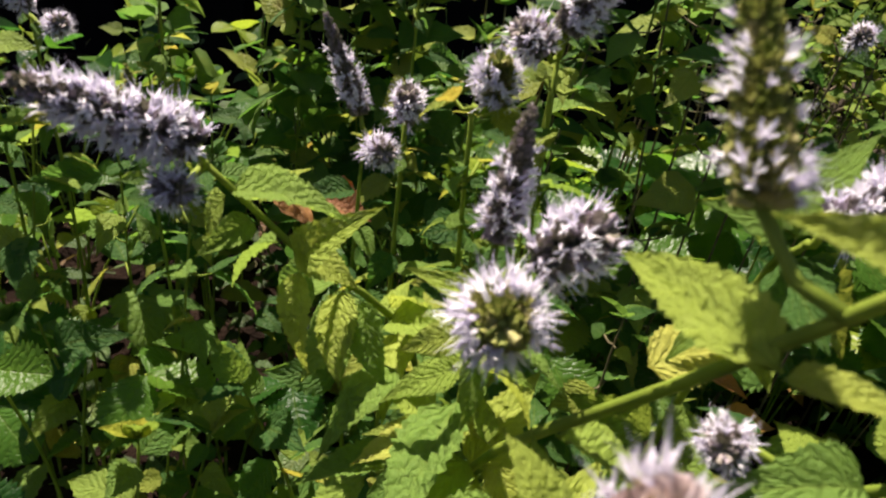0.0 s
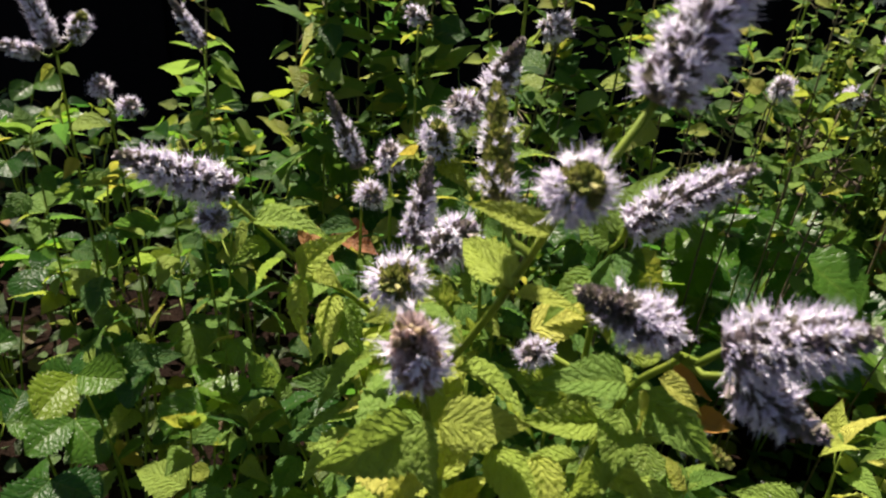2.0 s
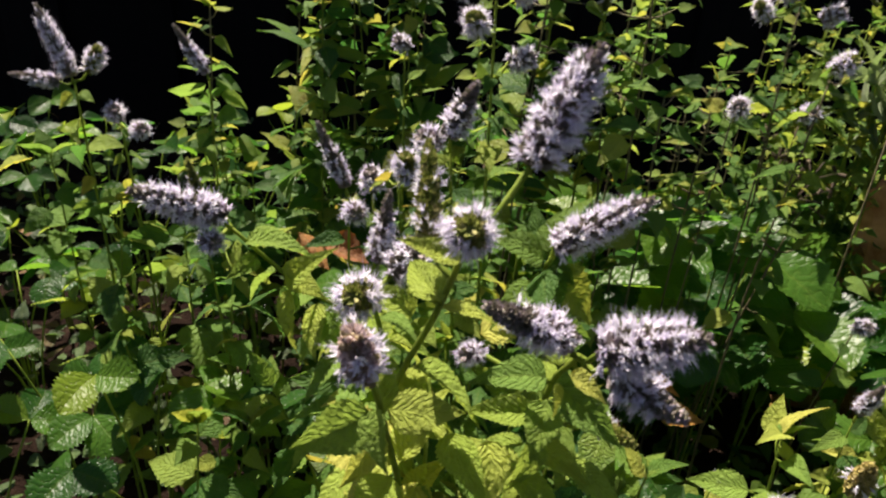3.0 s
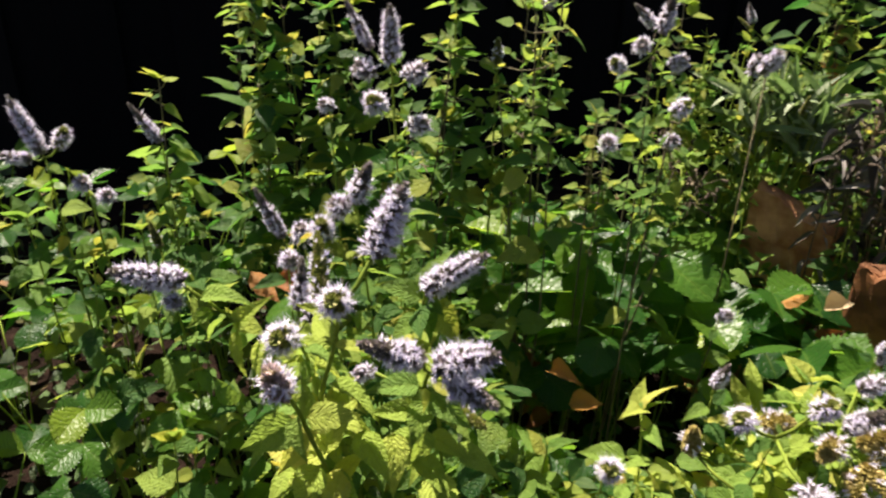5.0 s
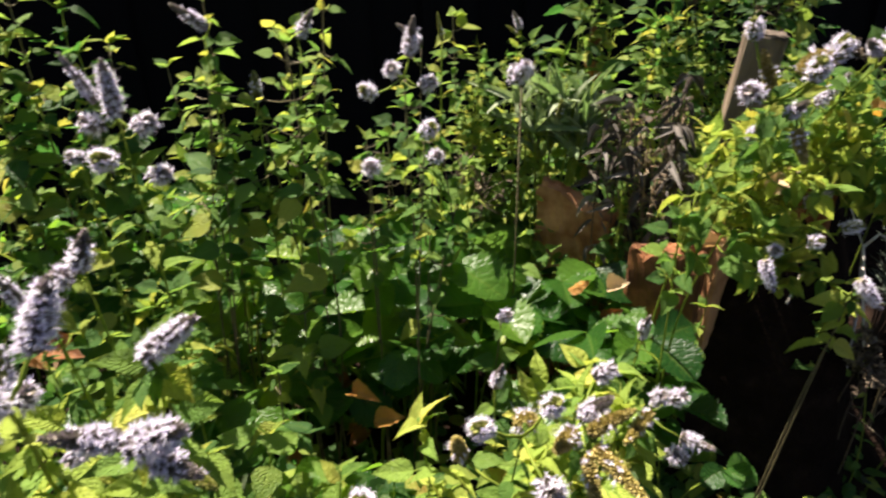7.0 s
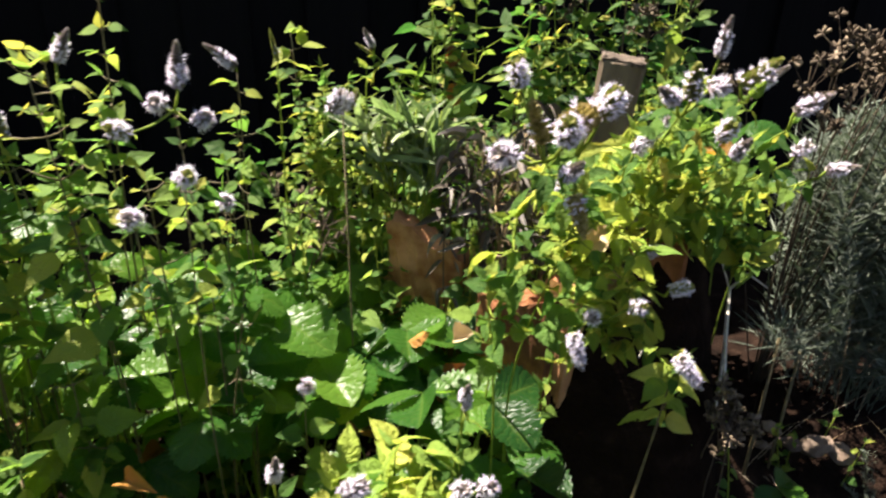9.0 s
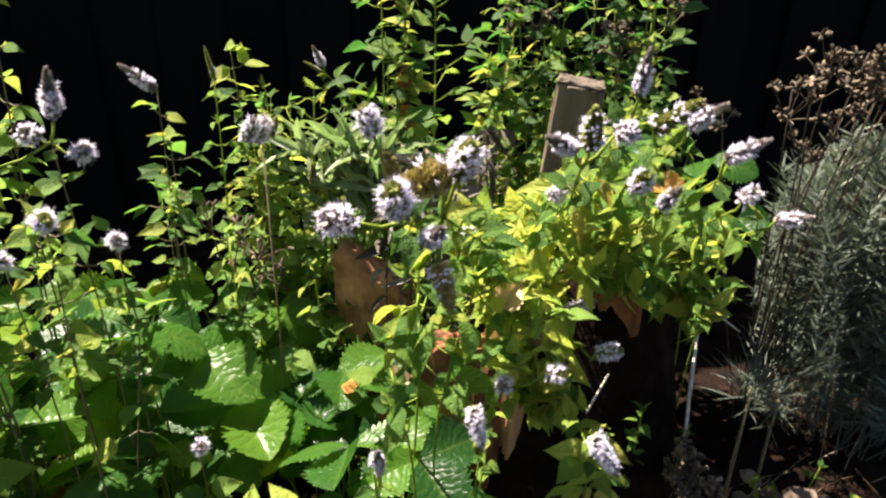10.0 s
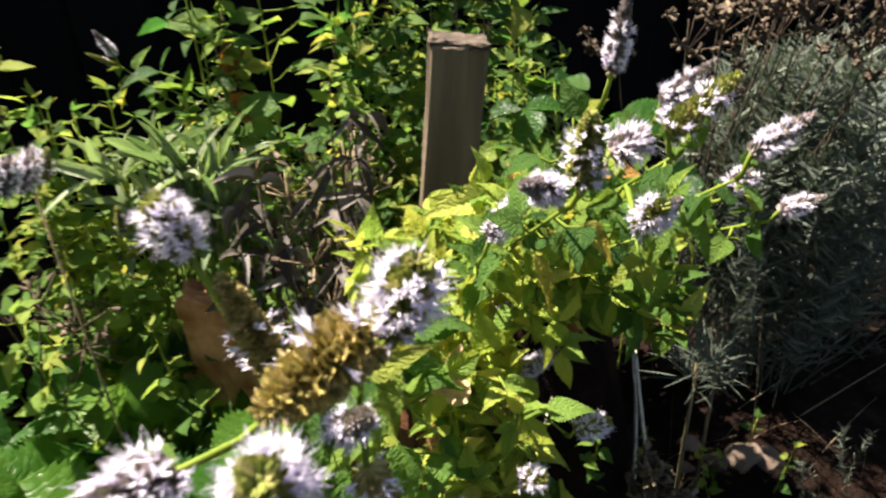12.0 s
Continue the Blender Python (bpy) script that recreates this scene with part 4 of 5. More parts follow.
def strawberry(x, y, leaves, top, spread, size, given=()):
    """A strawberry plant: stalks from one crown, three leaflets on each."""
    f = Vector(foot(x, y))
    plant = thing("strawberry_plant", f, STRAW, "strawberry plant", "strawberry plants in the bed")
    turn = rnd(0, 6.28)
    spots = [Vector(g) for g in given]
    for i in range(leaves):
        a = turn + i * 2.4 + rnd(-0.3, 0.3)
        r = spread * rnd(0.5, 1.0)
        spots.append(Vector((x + r * math.cos(a), y + r * math.sin(a), top * rnd(0.75, 1.08))))
    for at in spots:
        o = at - f
        bm = bmesh.new()
        tube(bm, smooth_path([(0, 0, 0), (o.x * 0.3, o.y * 0.3, o.z * 0.6), o], 6), [0.0015, 0.0014, 0.0013, 0.0012, 0.0011, 0.001, 0.001], 5)
        stalk = new("stalk", mesh_of("stalk", bm, STEM))
        stalk.parent = plant
        away = Vector((o.x, o.y, 0.0)) + Vector((rnd(-0.04, 0.04), -0.04 + rnd(-0.03, 0.03), 0))
        away.normalize()
        sz = size * rnd(0.8, 1.15)
        nrm = Vector((rnd(-0.9, 0.5), rnd(-0.7, 0.5), 1))
        for turn_by in (0, 1.45, -1.45):
            way = Matrix.Rotation(turn_by + rnd(-0.15, 0.15), 3, "Z") @ away
            way.z = rnd(-0.25, 0.25)
            add_leaf(plant, STRAW_BLADES, at, way, sz * (1.0 if turn_by == 0 else 0.92), nrm, 1.0, "leaflet")


for x, y, n, top, given in [
    (0.44, 0.60, 1, 0.29, [(0.445, 0.575, 0.300), (0.475, 0.655, 0.305)]), (0.34, 0.78, 3, 0.28, [(0.348, 0.803, 0.297), (0.278, 0.753, 0.325)]),
    (0.34, 0.64, 2, 0.26, [(0.340, 0.627, 0.275)]), (0.50, 0.72, 3, 0.27, []), (0.26, 0.66, 2, 0.27, []), (0.40, 0.70, 2, 0.26, []),
    (0.56, 0.52, 2, 0.27, [(0.555, 0.48, 0.29)]), (0.60, 0.46, 2, 0.26, [(0.62, 0.43, 0.30)]), (0.50, 0.46, 1, 0.27, []), (0.20, 0.80, 3, 0.29, []), (0.52, 0.60, 2, 0.26, []),
    (0.29, 0.90, 3, 0.32, []), (0.43, 0.86, 3, 0.32, []), (0.12, 0.72, 3, 0.31, []), (0.02, 0.66, 3, 0.32, []), (0.06, 0.84, 3, 0.33, []),
    (-0.10, 0.62, 3, 0.34, []), (-0.20, 0.66, 3, 0.36, []), (-0.30, 0.56, 3, 0.36, []), (-0.36, 0.68, 3, 0.38, []), (-0.42, 0.52, 3, 0.34, []),
    (-0.20, 0.34, 3, 0.28, [(-0.21, 0.30, 0.34)]), (-0.26, 0.26, 2, 0.24, []), (-0.16, 0.22, 2, 0.22, []), (-0.30, 0.40, 3, 0.32, []), (-0.08, 0.26, 2, 0.24, []),
    (-0.35, 0.32, 2, 0.25, []), (-0.12, 0.44, 3, 0.33, []), (-0.02, 0.46, 3, 0.33, []), (0.10, 0.50, 3, 0.32, []), (0.20, 0.46, 1, 0.30, []), (0.18, 0.58, 1, 0.30, []),
    (0.26, 0.40, 1, 0.26, []), (0.33, 0.70, 4, 0.30, []), (0.26, 0.75, 4, 0.31, []), (0.21, 0.66, 3, 0.30, []), (0.36, 0.56, 3, 0.28, []), (0.28, 0.52, 3, 0.28, []), (0.16, 0.36, 3, 0.28, []), (0.32, 0.34, 1, 0.24, []), (0.44, 0.36, 2, 0.25, []), (0.655, 0.46, 1, 0.27, []),
    (0.61, 0.35, 2, 0.22, []), (1.0, 0.40, 1, 0.12, []), (1.3, 0.2, 2, 0.1, []),
    (1.0, 0.62, 3, 0.53, []), (1.02, 0.56, 2, 0.52, []),
    (-0.46, 0.40, 4, 0.30, []), (-0.50, 0.62, 4, 0.36, []), (-0.56, 0.50, 4, 0.34, []), (-0.52, 0.76, 4, 0.40, []), (-0.62, 0.64, 4, 0.38, []), (-0.40, 0.80, 4, 0.40, []), (-0.26, 0.80, 4, 0.38, []), (-0.10, 0.78, 4, 0.36, []),
    (0.565, 0.625, 3, 0.28, [(0.570, 0.600, 0.300)]), (0.61, 0.58, 3, 0.26, []), (-0.72, 0.82, 5, 0.38, []), (-0.70, 1.02, 5, 0.40, []), (-0.54, 0.96, 5, 0.40, []), (-0.86, 0.98, 5, 0.40, []), (-0.36, 0.98, 5, 0.40, []), (-0.18, 0.96, 4, 0.38, []), (0.02, 0.98, 4, 0.36, []),
    (0.51, 0.75, 0, 0.31, [(0.543, 0.775, 0.315), (0.500, 0.735, 0.325), (0.455, 0.695, 0.315)]), (0.36, 0.61, 0, 0.38, [(0.353, 0.591, 0.395), (0.325, 0.630, 0.370), (0.405, 0.610, 0.350)]), (0.64, 0.64, 0, 0.30, [(0.631, 0.623, 0.305)]),
]:
    strawberry(x, y, n, top * (0.84 if x < -0.22 else 1), 0.075, 0.046 if x < 0.0 else 0.080 if given else 0.066 if x < 0.62 and y > 0.38 else 0.05, given)

# ---- leafy mint and balm that fills the bed: region, count, height ----
FILL = [
    # x0, x1, y0, y1, count, low, high, leaf, how far the foot stands behind the tip, length of the twigs
    (-0.14, 0.00, 0.24, 0.36, 3, 0.28, 0.38, 0.044, 0.0, 0.0), (-0.12, 0.10, 0.38, 0.56, 4, 0.34, 0.46, 0.040, 0.0, 0.02), (-0.36, -0.12, 0.44, 0.60, 3, 0.38, 0.46, 0.042, 0.0, 0.02),
    (-0.40, -0.10, 0.60, 0.78, 2, 0.40, 0.48, 0.042, 0.0, 0.02), (-0.14, 0.02, 0.60, 0.74, 6, 0.54, 0.72, 0.042, 0.0, 0.015), (0.03, 0.18, 0.64, 0.86, 3, 0.38, 0.50, 0.040, 0.0, 0.02), (0.10, 0.24, 0.36, 0.52, 4, 0.30, 0.40, 0.040, 0.0, 0.02),
    (0.12, 0.24, 0.20, 0.32, 5, 0.26, 0.36, 0.044, 0.0, 0.0), (0.26, 0.46, 0.14, 0.26, 7, 0.30, 0.40, 0.040, 0.0, 0.02), (0.40, 0.54, 0.28, 0.40, 10, 0.28, 0.36, 0.050, 0.0, 0.02),
    (0.02, 0.16, 0.16, 0.28, 8, 0.34, 0.43, 0.040, 0.0, 0.0), (0.44, 0.57, 0.64, 0.75, 2, 0.38, 0.48, 0.030, 0.0, 0.025), (0.58, 0.64, 0.78, 0.84, 2, 0.40, 0.46, 0.030, 0.0, 0.02),
    (0.56, 0.64, 0.28, 0.36, 3, 0.50, 0.60, 0.034, 0.14, 0.02),
    (0.72, 0.82, 0.64, 0.76, 3, 0.38, 0.48, 0.028, 0.0, 0.02), (0.66, 0.92, 0.80, 0.98, 2, 0.46, 0.62, 0.036, 0.0, 0.025),
    (0.88, 1.22, 0.78, 1.04, 20, 0.50, 0.90, 0.036, 0.0, 0.03), (0.98, 1.14, 0.70, 0.84, 9, 0.46, 0.62, 0.034, 0.0, 0.02), (0.12, 0.25, 0.56, 0.64, 4, 0.58, 0.67, 0.034, 0.0, 0.025), (0.28, 0.40, 0.50, 0.62, 2, 0.50, 0.58, 0.028, 0.0, 0.02), (0.50, 0.60, 0.74, 0.82, 3, 0.42, 0.50, 0.030, 0.0, 0.025), (0.46, 0.60, 0.80, 0.90, 11, 0.48, 0.60, 0.026, 0.0, 0.02), (-0.30, -0.04, 0.28, 0.42, 4, 0.24, 0.36, 0.036, 0.0, 0.0), (-0.32, -0.10, 0.50, 0.70, 4, 0.34, 0.46, 0.040, 0.0, 0.02), (0.64, 0.76, 0.84, 0.94, 3, 0.60, 0.84, 0.040, 0.0, 0.04), (0.36, 0.52, 0.78, 0.94, 4, 0.40, 0.56, 0.036, 0.0, 0.03), (0.74, 0.88, 0.78, 0.90, 2, 0.44, 0.60, 0.034, 0.0, 0.03),
    (0.10, 0.20, 0.54, 0.66, 3, 0.50, 0.66, 0.042, 0.0, 0.02), (0.58, 0.66, 0.58, 0.66, 3, 0.24, 0.31, 0.032, 0.0, 0.0), (0.66, 0.74, 0.44, 0.50, 4, 0.24, 0.35, 0.030, 0.0, 0.0), (0.655, 0.70, 0.60, 0.66, 4, 0.36, 0.44, 0.026, 0.0, 0.01), (0.24, 0.36, 0.50, 0.58, 2, 0.44, 0.56, 0.036, 0.0, 0.02), (1.10, 1.30, 0.30, 0.40, 1, 0.05, 0.14, 0.030, 0.0, 0.0), (0.90, 0.98, 0.38, 0.44, 2, 0.22, 0.30, 0.020, 0.0, 0.0), (1.10, 1.25, 0.44, 0.54, 4, 0.02, 0.10, 0.018, 0.0, 0.0), (0.80, 0.90, 0.38, 0.44, 2, 0.24, 0.36, 0.024, 0.0, 0.0),
]
for x0, x1, y0, y1, count, low, high, size, back, twig in FILL:
    for i in range(count):
        x, y, top = rnd(x0, x1), rnd(y0, y1), rnd(low, high)
        f = Vector(foot(x + rnd(-0.03, 0.03), y + back * rnd(0.4, 1.4)))
        t = Vector((x + rnd(-0.03, 0.03), y + rnd(-0.04, 0.02), top))
        # Far shoots take the darker, shade-coloured leaf except in the listed regions.
        mint([f, f.lerp(t, 0.5) + Vector((rnd(-0.02, 0.02), rnd(-0.015, 0.02), back * 0.3)), t], first=0.76 if back > 0.05 else 0.74 if 0.08 < x < 0.42 and y > 0.4 else 0.46, gap=0.020 if back > 0.05 else 0.021 if top > 0.52 else 0.030, size=size * 1.2, top_small=0.65, last=1.0, radius=0.0016, bushy=twig * (1.5 if top > 0.55 else 1), old=STEM_DARK if 0.08 < x < 0.42 and y > 0.4 else None, far=(LIME_BUNCH if x0 in (0.44, 0.12, 0.28, 0.50, 0.46) else SHADED_LEAF) if y0 >= 0.50 else None, blades=FRONT_BLADES if 0.2 < x0 < 0.5 and y1 <= 0.40 else None)


# ---- tall leafy shoots against the dark fence: tip of each ----
for x, y, z in [(0.268, 0.668, 0.75), (0.250, 0.690, 0.60), (0.130, 0.620, 0.74), (-0.113, 0.672, 0.70), (-0.085, 0.700, 0.76), (-0.150, 0.760, 0.66), (-0.209, 0.599, 0.575),
                (0.000, 0.760, 0.64), (0.060, 0.800, 0.60), (0.479, 0.868, 0.640), (0.700, 0.838, 0.80), (0.708, 0.850, 0.70), (0.690, 0.820, 0.62), (0.850, 0.900, 0.60), (0.820, 0.850, 0.56)]:
    f = Vector(foot(x + rnd(-0.02, 0.02), y + rnd(0.0, 0.04)))
    t = Vector((x, y, z))
    mint([f, f.lerp(t, 0.5) + Vector((rnd(-0.015, 0.015), 0.01, 0)), t], first=0.70, gap=0.023, size=0.042, top_small=0.7, radius=0.0017, bushy=0.014, far=LIME_BUNCH, old=STEM_DARK)


# ---- leafy shoots that arch over the edging blocks: tip of each ----
OVER_BLADES = MINT_BLADES * 2 + FRONT_BLADES
OVER = [(rnd(0.73, 0.93), 0, 0) for i in range(24)]
OVER = [(x, 0.31 + 0.72 * (x - 0.75) + rnd(-0.05, 0.06), hanging(Vector((x, 0, 0))) + rnd(0.015, 0.085)) for x, y, z in OVER]
OVER += [(0.665, 0.31, 0.47), (0.690, 0.30, 0.50), (0.655, 0.29, 0.50), (0.700, 0.32, 0.535), (0.680, 0.33, 0.555), (0.670, 0.27, 0.555), (0.705, 0.285, 0.57), (0.64, 0.31, 0.56), (0.70, 0.30, 0.60), (0.72, 0.34, 0.61)]
OVER += [(rnd(0.655, 0.74), rnd(0.36, 0.48), rnd(0.48, 0.575)) for i in range(11)]
OVER += [(rnd(0.70, 0.88), rnd(0.38, 0.46), rnd(0.46, 0.54)) for i in range(12)]
OVER += [(rnd(0.672, 0.712), rnd(0.29, 0.37), rnd(0.42, 0.47)) for i in range(6)]
for x, y, z in [(0.698, 0.236, 0.468), (0.712, 0.252, 0.430)]:
    f = Vector(foot(x + 0.02, y + 0.10))
    mint([f, (x + 0.02, y + 0.05, 0.26), (x, y, z)], first=0.84, gap=0.030, size=0.032, top_small=0.9, radius=0.0015, blades=FRONT_BLADES, old=STEM_DARK)
for x, y, z in OVER:
    f = Vector(foot(max(x, 0.77) + rnd(0.0, 0.06), rnd(0.58, 0.62)))
    t = Vector((x, y, z))
    mint([f, (f.x - 0.01, f.y - 0.02, 0.36), (0.5 * (f.x + x), 0.5 * (f.y + y) + 0.01, 0.5 * z + 0.245), t], first=0.79, gap=0.020, size=0.033, top_small=0.75, radius=0.0014, bushy=0.014, hang=hanging if x > 0.72 else None, blades=FRONT_BLADES if x < 0.75 else OVER_BLADES)


# ---- sage, grass, lavender, dry shrub ----
def sage(x, y, shoots, low, high, spread):
    f = Vector(foot(x, y))
    plant = thing("sage_plant", f, "grey-green sage bush with long narrow felty leaves", "sage bush")
    for i in range(shoots):
        a, r = rnd(0, 6.28), spread * math.sqrt(rng.random())
        tip = Vector((x + r * math.cos(a) * 1.3, y + r * math.sin(a), rnd(low, high)))
        pts = smooth_path([f, f.lerp(tip, 0.6) + Vector((0, 0, 0.03)), tip], 8)
        bm = bmesh.new()
        tube(bm, [p - f for p in pts], [0.002 - 0.00012 * k for k in range(9)], 5)
        s = new("stem", mesh_of("stem", bm, STEM))
        s.parent = plant
        for k in range(9):
            u = rnd(0.82, 1.0)
            p = pts[min(8, int(u * 8))]
            b = rnd(0, 6.28)
            way = Vector((math.cos(b), math.sin(b), rnd(0.5, 2.4)))
            add_leaf(plant, SAGE_BLADES, p, way, rnd(0.048, 0.088), (rnd(-0.8, 0.4), rnd(-0.5, 0.7), 0.7))


sage(0.595, 0.760, 17, 0.49, 0.575, 0.062)
sagebloom = thing("sage_plant", foot(0.50, 0.62), "sage stem with woolly pale flower whorls", "sage bush")
bm = bmesh.new()
tube(bm, [(0, 0, 0), (0.0, -0.01, 0.3), (0.0, -0.01, 0.56)], [0.0013, 0.0011, 0.0009], 6)
piece("stem", mesh_of("stem", bm, STEM_DARK), sagebloom, Matrix.Translation(foot(0.50, 0.62)))
for p in [(0.497, 0.604, 0.600), (0.487, 0.582, 0.608), (0.512, 0.610, 0.604), (0.505, 0.655, 0.588), (0.547, 0.593, 0.557)]:
    a, b = towards(p, (rnd(-0.6, 0.6), -0.3, 0.9), 0.026)
    add_spike(sagebloom, "bud" if p[0] > 0.51 else "puff", a, b, 1.0)


CURLED = plain("withered_leaf_grey", [(0.25, (0.045, 0.037, 0.028)), (0.55, (0.10, 0.088, 0.072)), (0.85, (0.24, 0.225, 0.20))], 0.85, 90, 400, 0.5, 0.0008, by="object", spec=0.1)
CURLED_BLADES = [mesh_of("withered_leaf", blade(rw, 10, 4, lance, 0.02, dr, fo, 0.02, 340 + i, 2.0), CURLED) for i, (rw, dr, fo) in enumerate([(0.12, 0.9, 0.6), (0.15, 0.6, 0.9), (0.10, 1.1, 0.4)])]
for x, y, z in [(rnd(0.635, 0.80), rnd(0.57, 0.70), rnd(0.43, 0.585)) for i in range(17)]:
    f = Vector(foot(x + rnd(0.0, 0.05), y + rnd(0.0, 0.06)))
    plant = thing("withered_sage", f, "withered grey-brown sage stem with curled hanging leaves", "withered sage", "withered sage stems")
    pts = smooth_path([f, f.lerp(Vector((x, y, z)), 0.6) + Vector((rnd(-0.02, 0.02), 0, 0.01)), (x, y, z)], 10)
    bm = bmesh.new()
    tube(bm, [p - f for p in pts], [0.0016 - 0.00008 * k for k in range(11)], 5)
    ob = new("stem", mesh_of("stem", bm, TWIG))
    ob.parent = plant
    for k in range(13):
        p = pts[min(10, int(rnd(0.5, 1.0) * 10.99))]
        b = rnd(0, 6.28)
        add_leaf(plant, CURLED_BLADES, p, (math.cos(b), math.sin(b), rnd(-0.9, 0.7)), rnd(0.018, 0.042), (rnd(-0.5, 0.5), rnd(-0.8, 0.3), 0.6), 1.0, "leaf")


def strands(name, count, place, material, label, category, wide, kind="stuff", at=(0, 0, 0)):
    """Many narrow blades joined into one part; place() gives root, way, length and droop."""
    bm = bmesh.new()
    uvl = bm.loops.layers.uv.new("uv")
    for i in range(count):
        root, way, length, droop = place()
        root, way = Vector(root), Vector(way).normalized()
        side = way.cross(Vector((rnd(-1, 1), rnd(-1, 1), rnd(-1, 1)))).normalized() * wide * rnd(0.7, 1.3)
        prev = None
        for k in range(4):
            u = k / 3
            c = root + way * length * u - Vector((0, 0, droop * u * u))
            w = side * (1 - 0.85 * u) if k else side * 0.7
            pair = (bm.verts.new(c - w), bm.verts.new(c + w))
            if prev:
                f = bm.faces.new((prev[0], prev[1], pair[1], pair[0]))
                for loop, uvv in zip(f.loops, ((u - 0.33, 0), (u - 0.33, 1), (u, 1), (u, 0))):
                    loop[uvl].uv = uvv
            prev = pair
    return solo(name, mesh_of(name, bm, material), Matrix.Identity(4), label, category, kind=kind)


def grass_spot(cx, cy, r, low, high):
    def place():
        a, q = rnd(0, 6.28), r * math.sqrt(rng.random())
        x, y = cx + q * math.cos(a), cy + q * math.sin(a)
        return (x, y, bed(x, y)), (rnd(-0.45, 0.45), rnd(-0.5, 0.35), 1), rnd(low, high), rnd(0.02, 0.14)
    return place


strands("grass_tuft", 130, grass_spot(0.02, 0.80, 0.10, 0.32, 0.50), GRASS, "tuft of thin green grass behind the mint", "grass", 0.0016)
strands("grass_tuft", 60, grass_spot(-0.06, 0.86, 0.07, 0.30, 0.45), GRASS, "tuft of thin green grass behind the mint", "grass", 0.0016)


def shoot_mesh(seed, needles):
    """A grey lavender shoot, one unit tall, ringed with needle leaves."""
    r = random.Random(seed)
    bm = bmesh.new()
    uvl = bm.loops.layers.uv.new("uv")
    bend = Vector((r.uniform(-0.12, 0.12), 0, r.uniform(-0.12, 0.12)))
    def spine(u):
        return Vector((0, u, 0)) + bend * math.sin(math.pi * u)
    tube(bm, [spine(k / 5) for k in range(6)], [0.0026, 0.0024, 0.0022, 0.002, 0.0017, 0.0014], 4)
    for k in range(needles):
        u = 0.20 + 0.82 * r.random() ** 0.8
        p, ang = spine(min(u, 1)), r.uniform(0, 6.28)
        way = Vector((math.cos(ang), r.uniform(0.3, 1.2), math.sin(ang))).normalized()
        ln, w = r.uniform(0.055, 0.105), way.orthogonal().normalized() * 0.0034
        vs = [bm.verts.new(p - w), bm.verts.new(p + w), bm.verts.new(p + way * ln * 0.6 + w * 0.9), bm.verts.new(p + way * ln), bm.verts.new(p + way * ln * 0.6 - w * 0.9)]
        f = bm.faces.new(vs)
        for loop, uvv in zip(f.loops, ((0, 0), (0, 1), (0.6, 1), (1, 0.5), (0.6, 0))):
            loop[uvl].uv = uvv
    return mesh_of("shoot", bm, GREY_LEAF, False)


def straw_spot():
    x, y = rnd(1.0, 1.40), rnd(0.40, 0.62)
    return (x, y, GROUND), (rnd(-0.8, 0.8), rnd(-0.8, 0.5), rnd(0.5, 1.2)), rnd(0.14, 0.36), rnd(0.0, 0.06)


strands("dry_straw", 24, straw_spot, DRY, "scattered pale dry straw stems over the soil", "dry straw", 0.0009)

SHOOTS = [shoot_mesh(900 + i, 95) for i in range(5)]


def lavender(cx, cy, rx, ry, low, high, shoots):
    """A lavender bush: upright grey shoots from one root."""
    plant = thing("lavender_bush", (cx, cy, GROUND), "bushy silver-grey lavender with fine needle leaves", "lavender bush", "grey shrubs")
    for i in range(shoots):
        a, k = rnd(0, 6.28), math.sqrt(rng.random())
        x, y = cx + rx * k * math.cos(a), cy + ry * k * math.sin(a)
        f = Vector((cx + (x - cx) * 0.55, cy + (y - cy) * 0.55, GROUND + 0.01))
        t = Vector((x + rnd(-0.05, 0.02), y + rnd(-0.05, 0.03), low + (high - low) * (1 - 0.5 * k * k) * rnd(0.75, 1.05)))
        piece("shoot", rng.choice(SHOOTS), plant, along(f, t - f, (rnd(-1, 1), rnd(-1, 1), 0.1), (t - f).length))


lavender(1.45, 0.66, 0.17, 0.17, 0.32, 0.53, 120)
lavender(1.70, 0.72, 0.18, 0.22, 0.28, 0.50, 60)
lavender(1.26, 0.34, 0.12, 0.10, 0.03, 0.13, 12)


def tuft(x, y, z, blades, length):
    """A star of silvery needle leaves on a short stem."""
    plant = thing("curry_plant", (x, y, z), "small silvery tuft of narrow needle leaves by the soil", "curry plant", "grey shrubs")
    bm = bmesh.new()
    tube(bm, [(0, 0, GROUND + 0.01 - z), (0, 0, 0)], [0.003, 0.002], 5)
    s = new("stem", mesh_of("stem", bm, STEM_DARK))
    s.parent = plant
    me = [mesh_of("needle", blade(0.015, 6, 2, lance, 0, 0.12, 0.2, 0.0, 500 + i, 0.3), GREY_LEAF) for i in range(3)]
    for i in range(blades):
        a = rnd(0, 6.28)
        way = Vector((math.cos(a), math.sin(a), rnd(-0.1, 1.6)))
        add_leaf(plant, me, Vector((x, y, z)) + Vector((rnd(-0.012, 0.012), rnd(-0.012, 0.012), rnd(-0.035, 0.012))), way, length * rnd(0.7, 1.15), (0, -0.3, 1), 1.0, "needle")


tuft(1.06, 0.47, 0.278, 100, 0.058)
tuft(1.14, 0.50, 0.22, 40, 0.045)


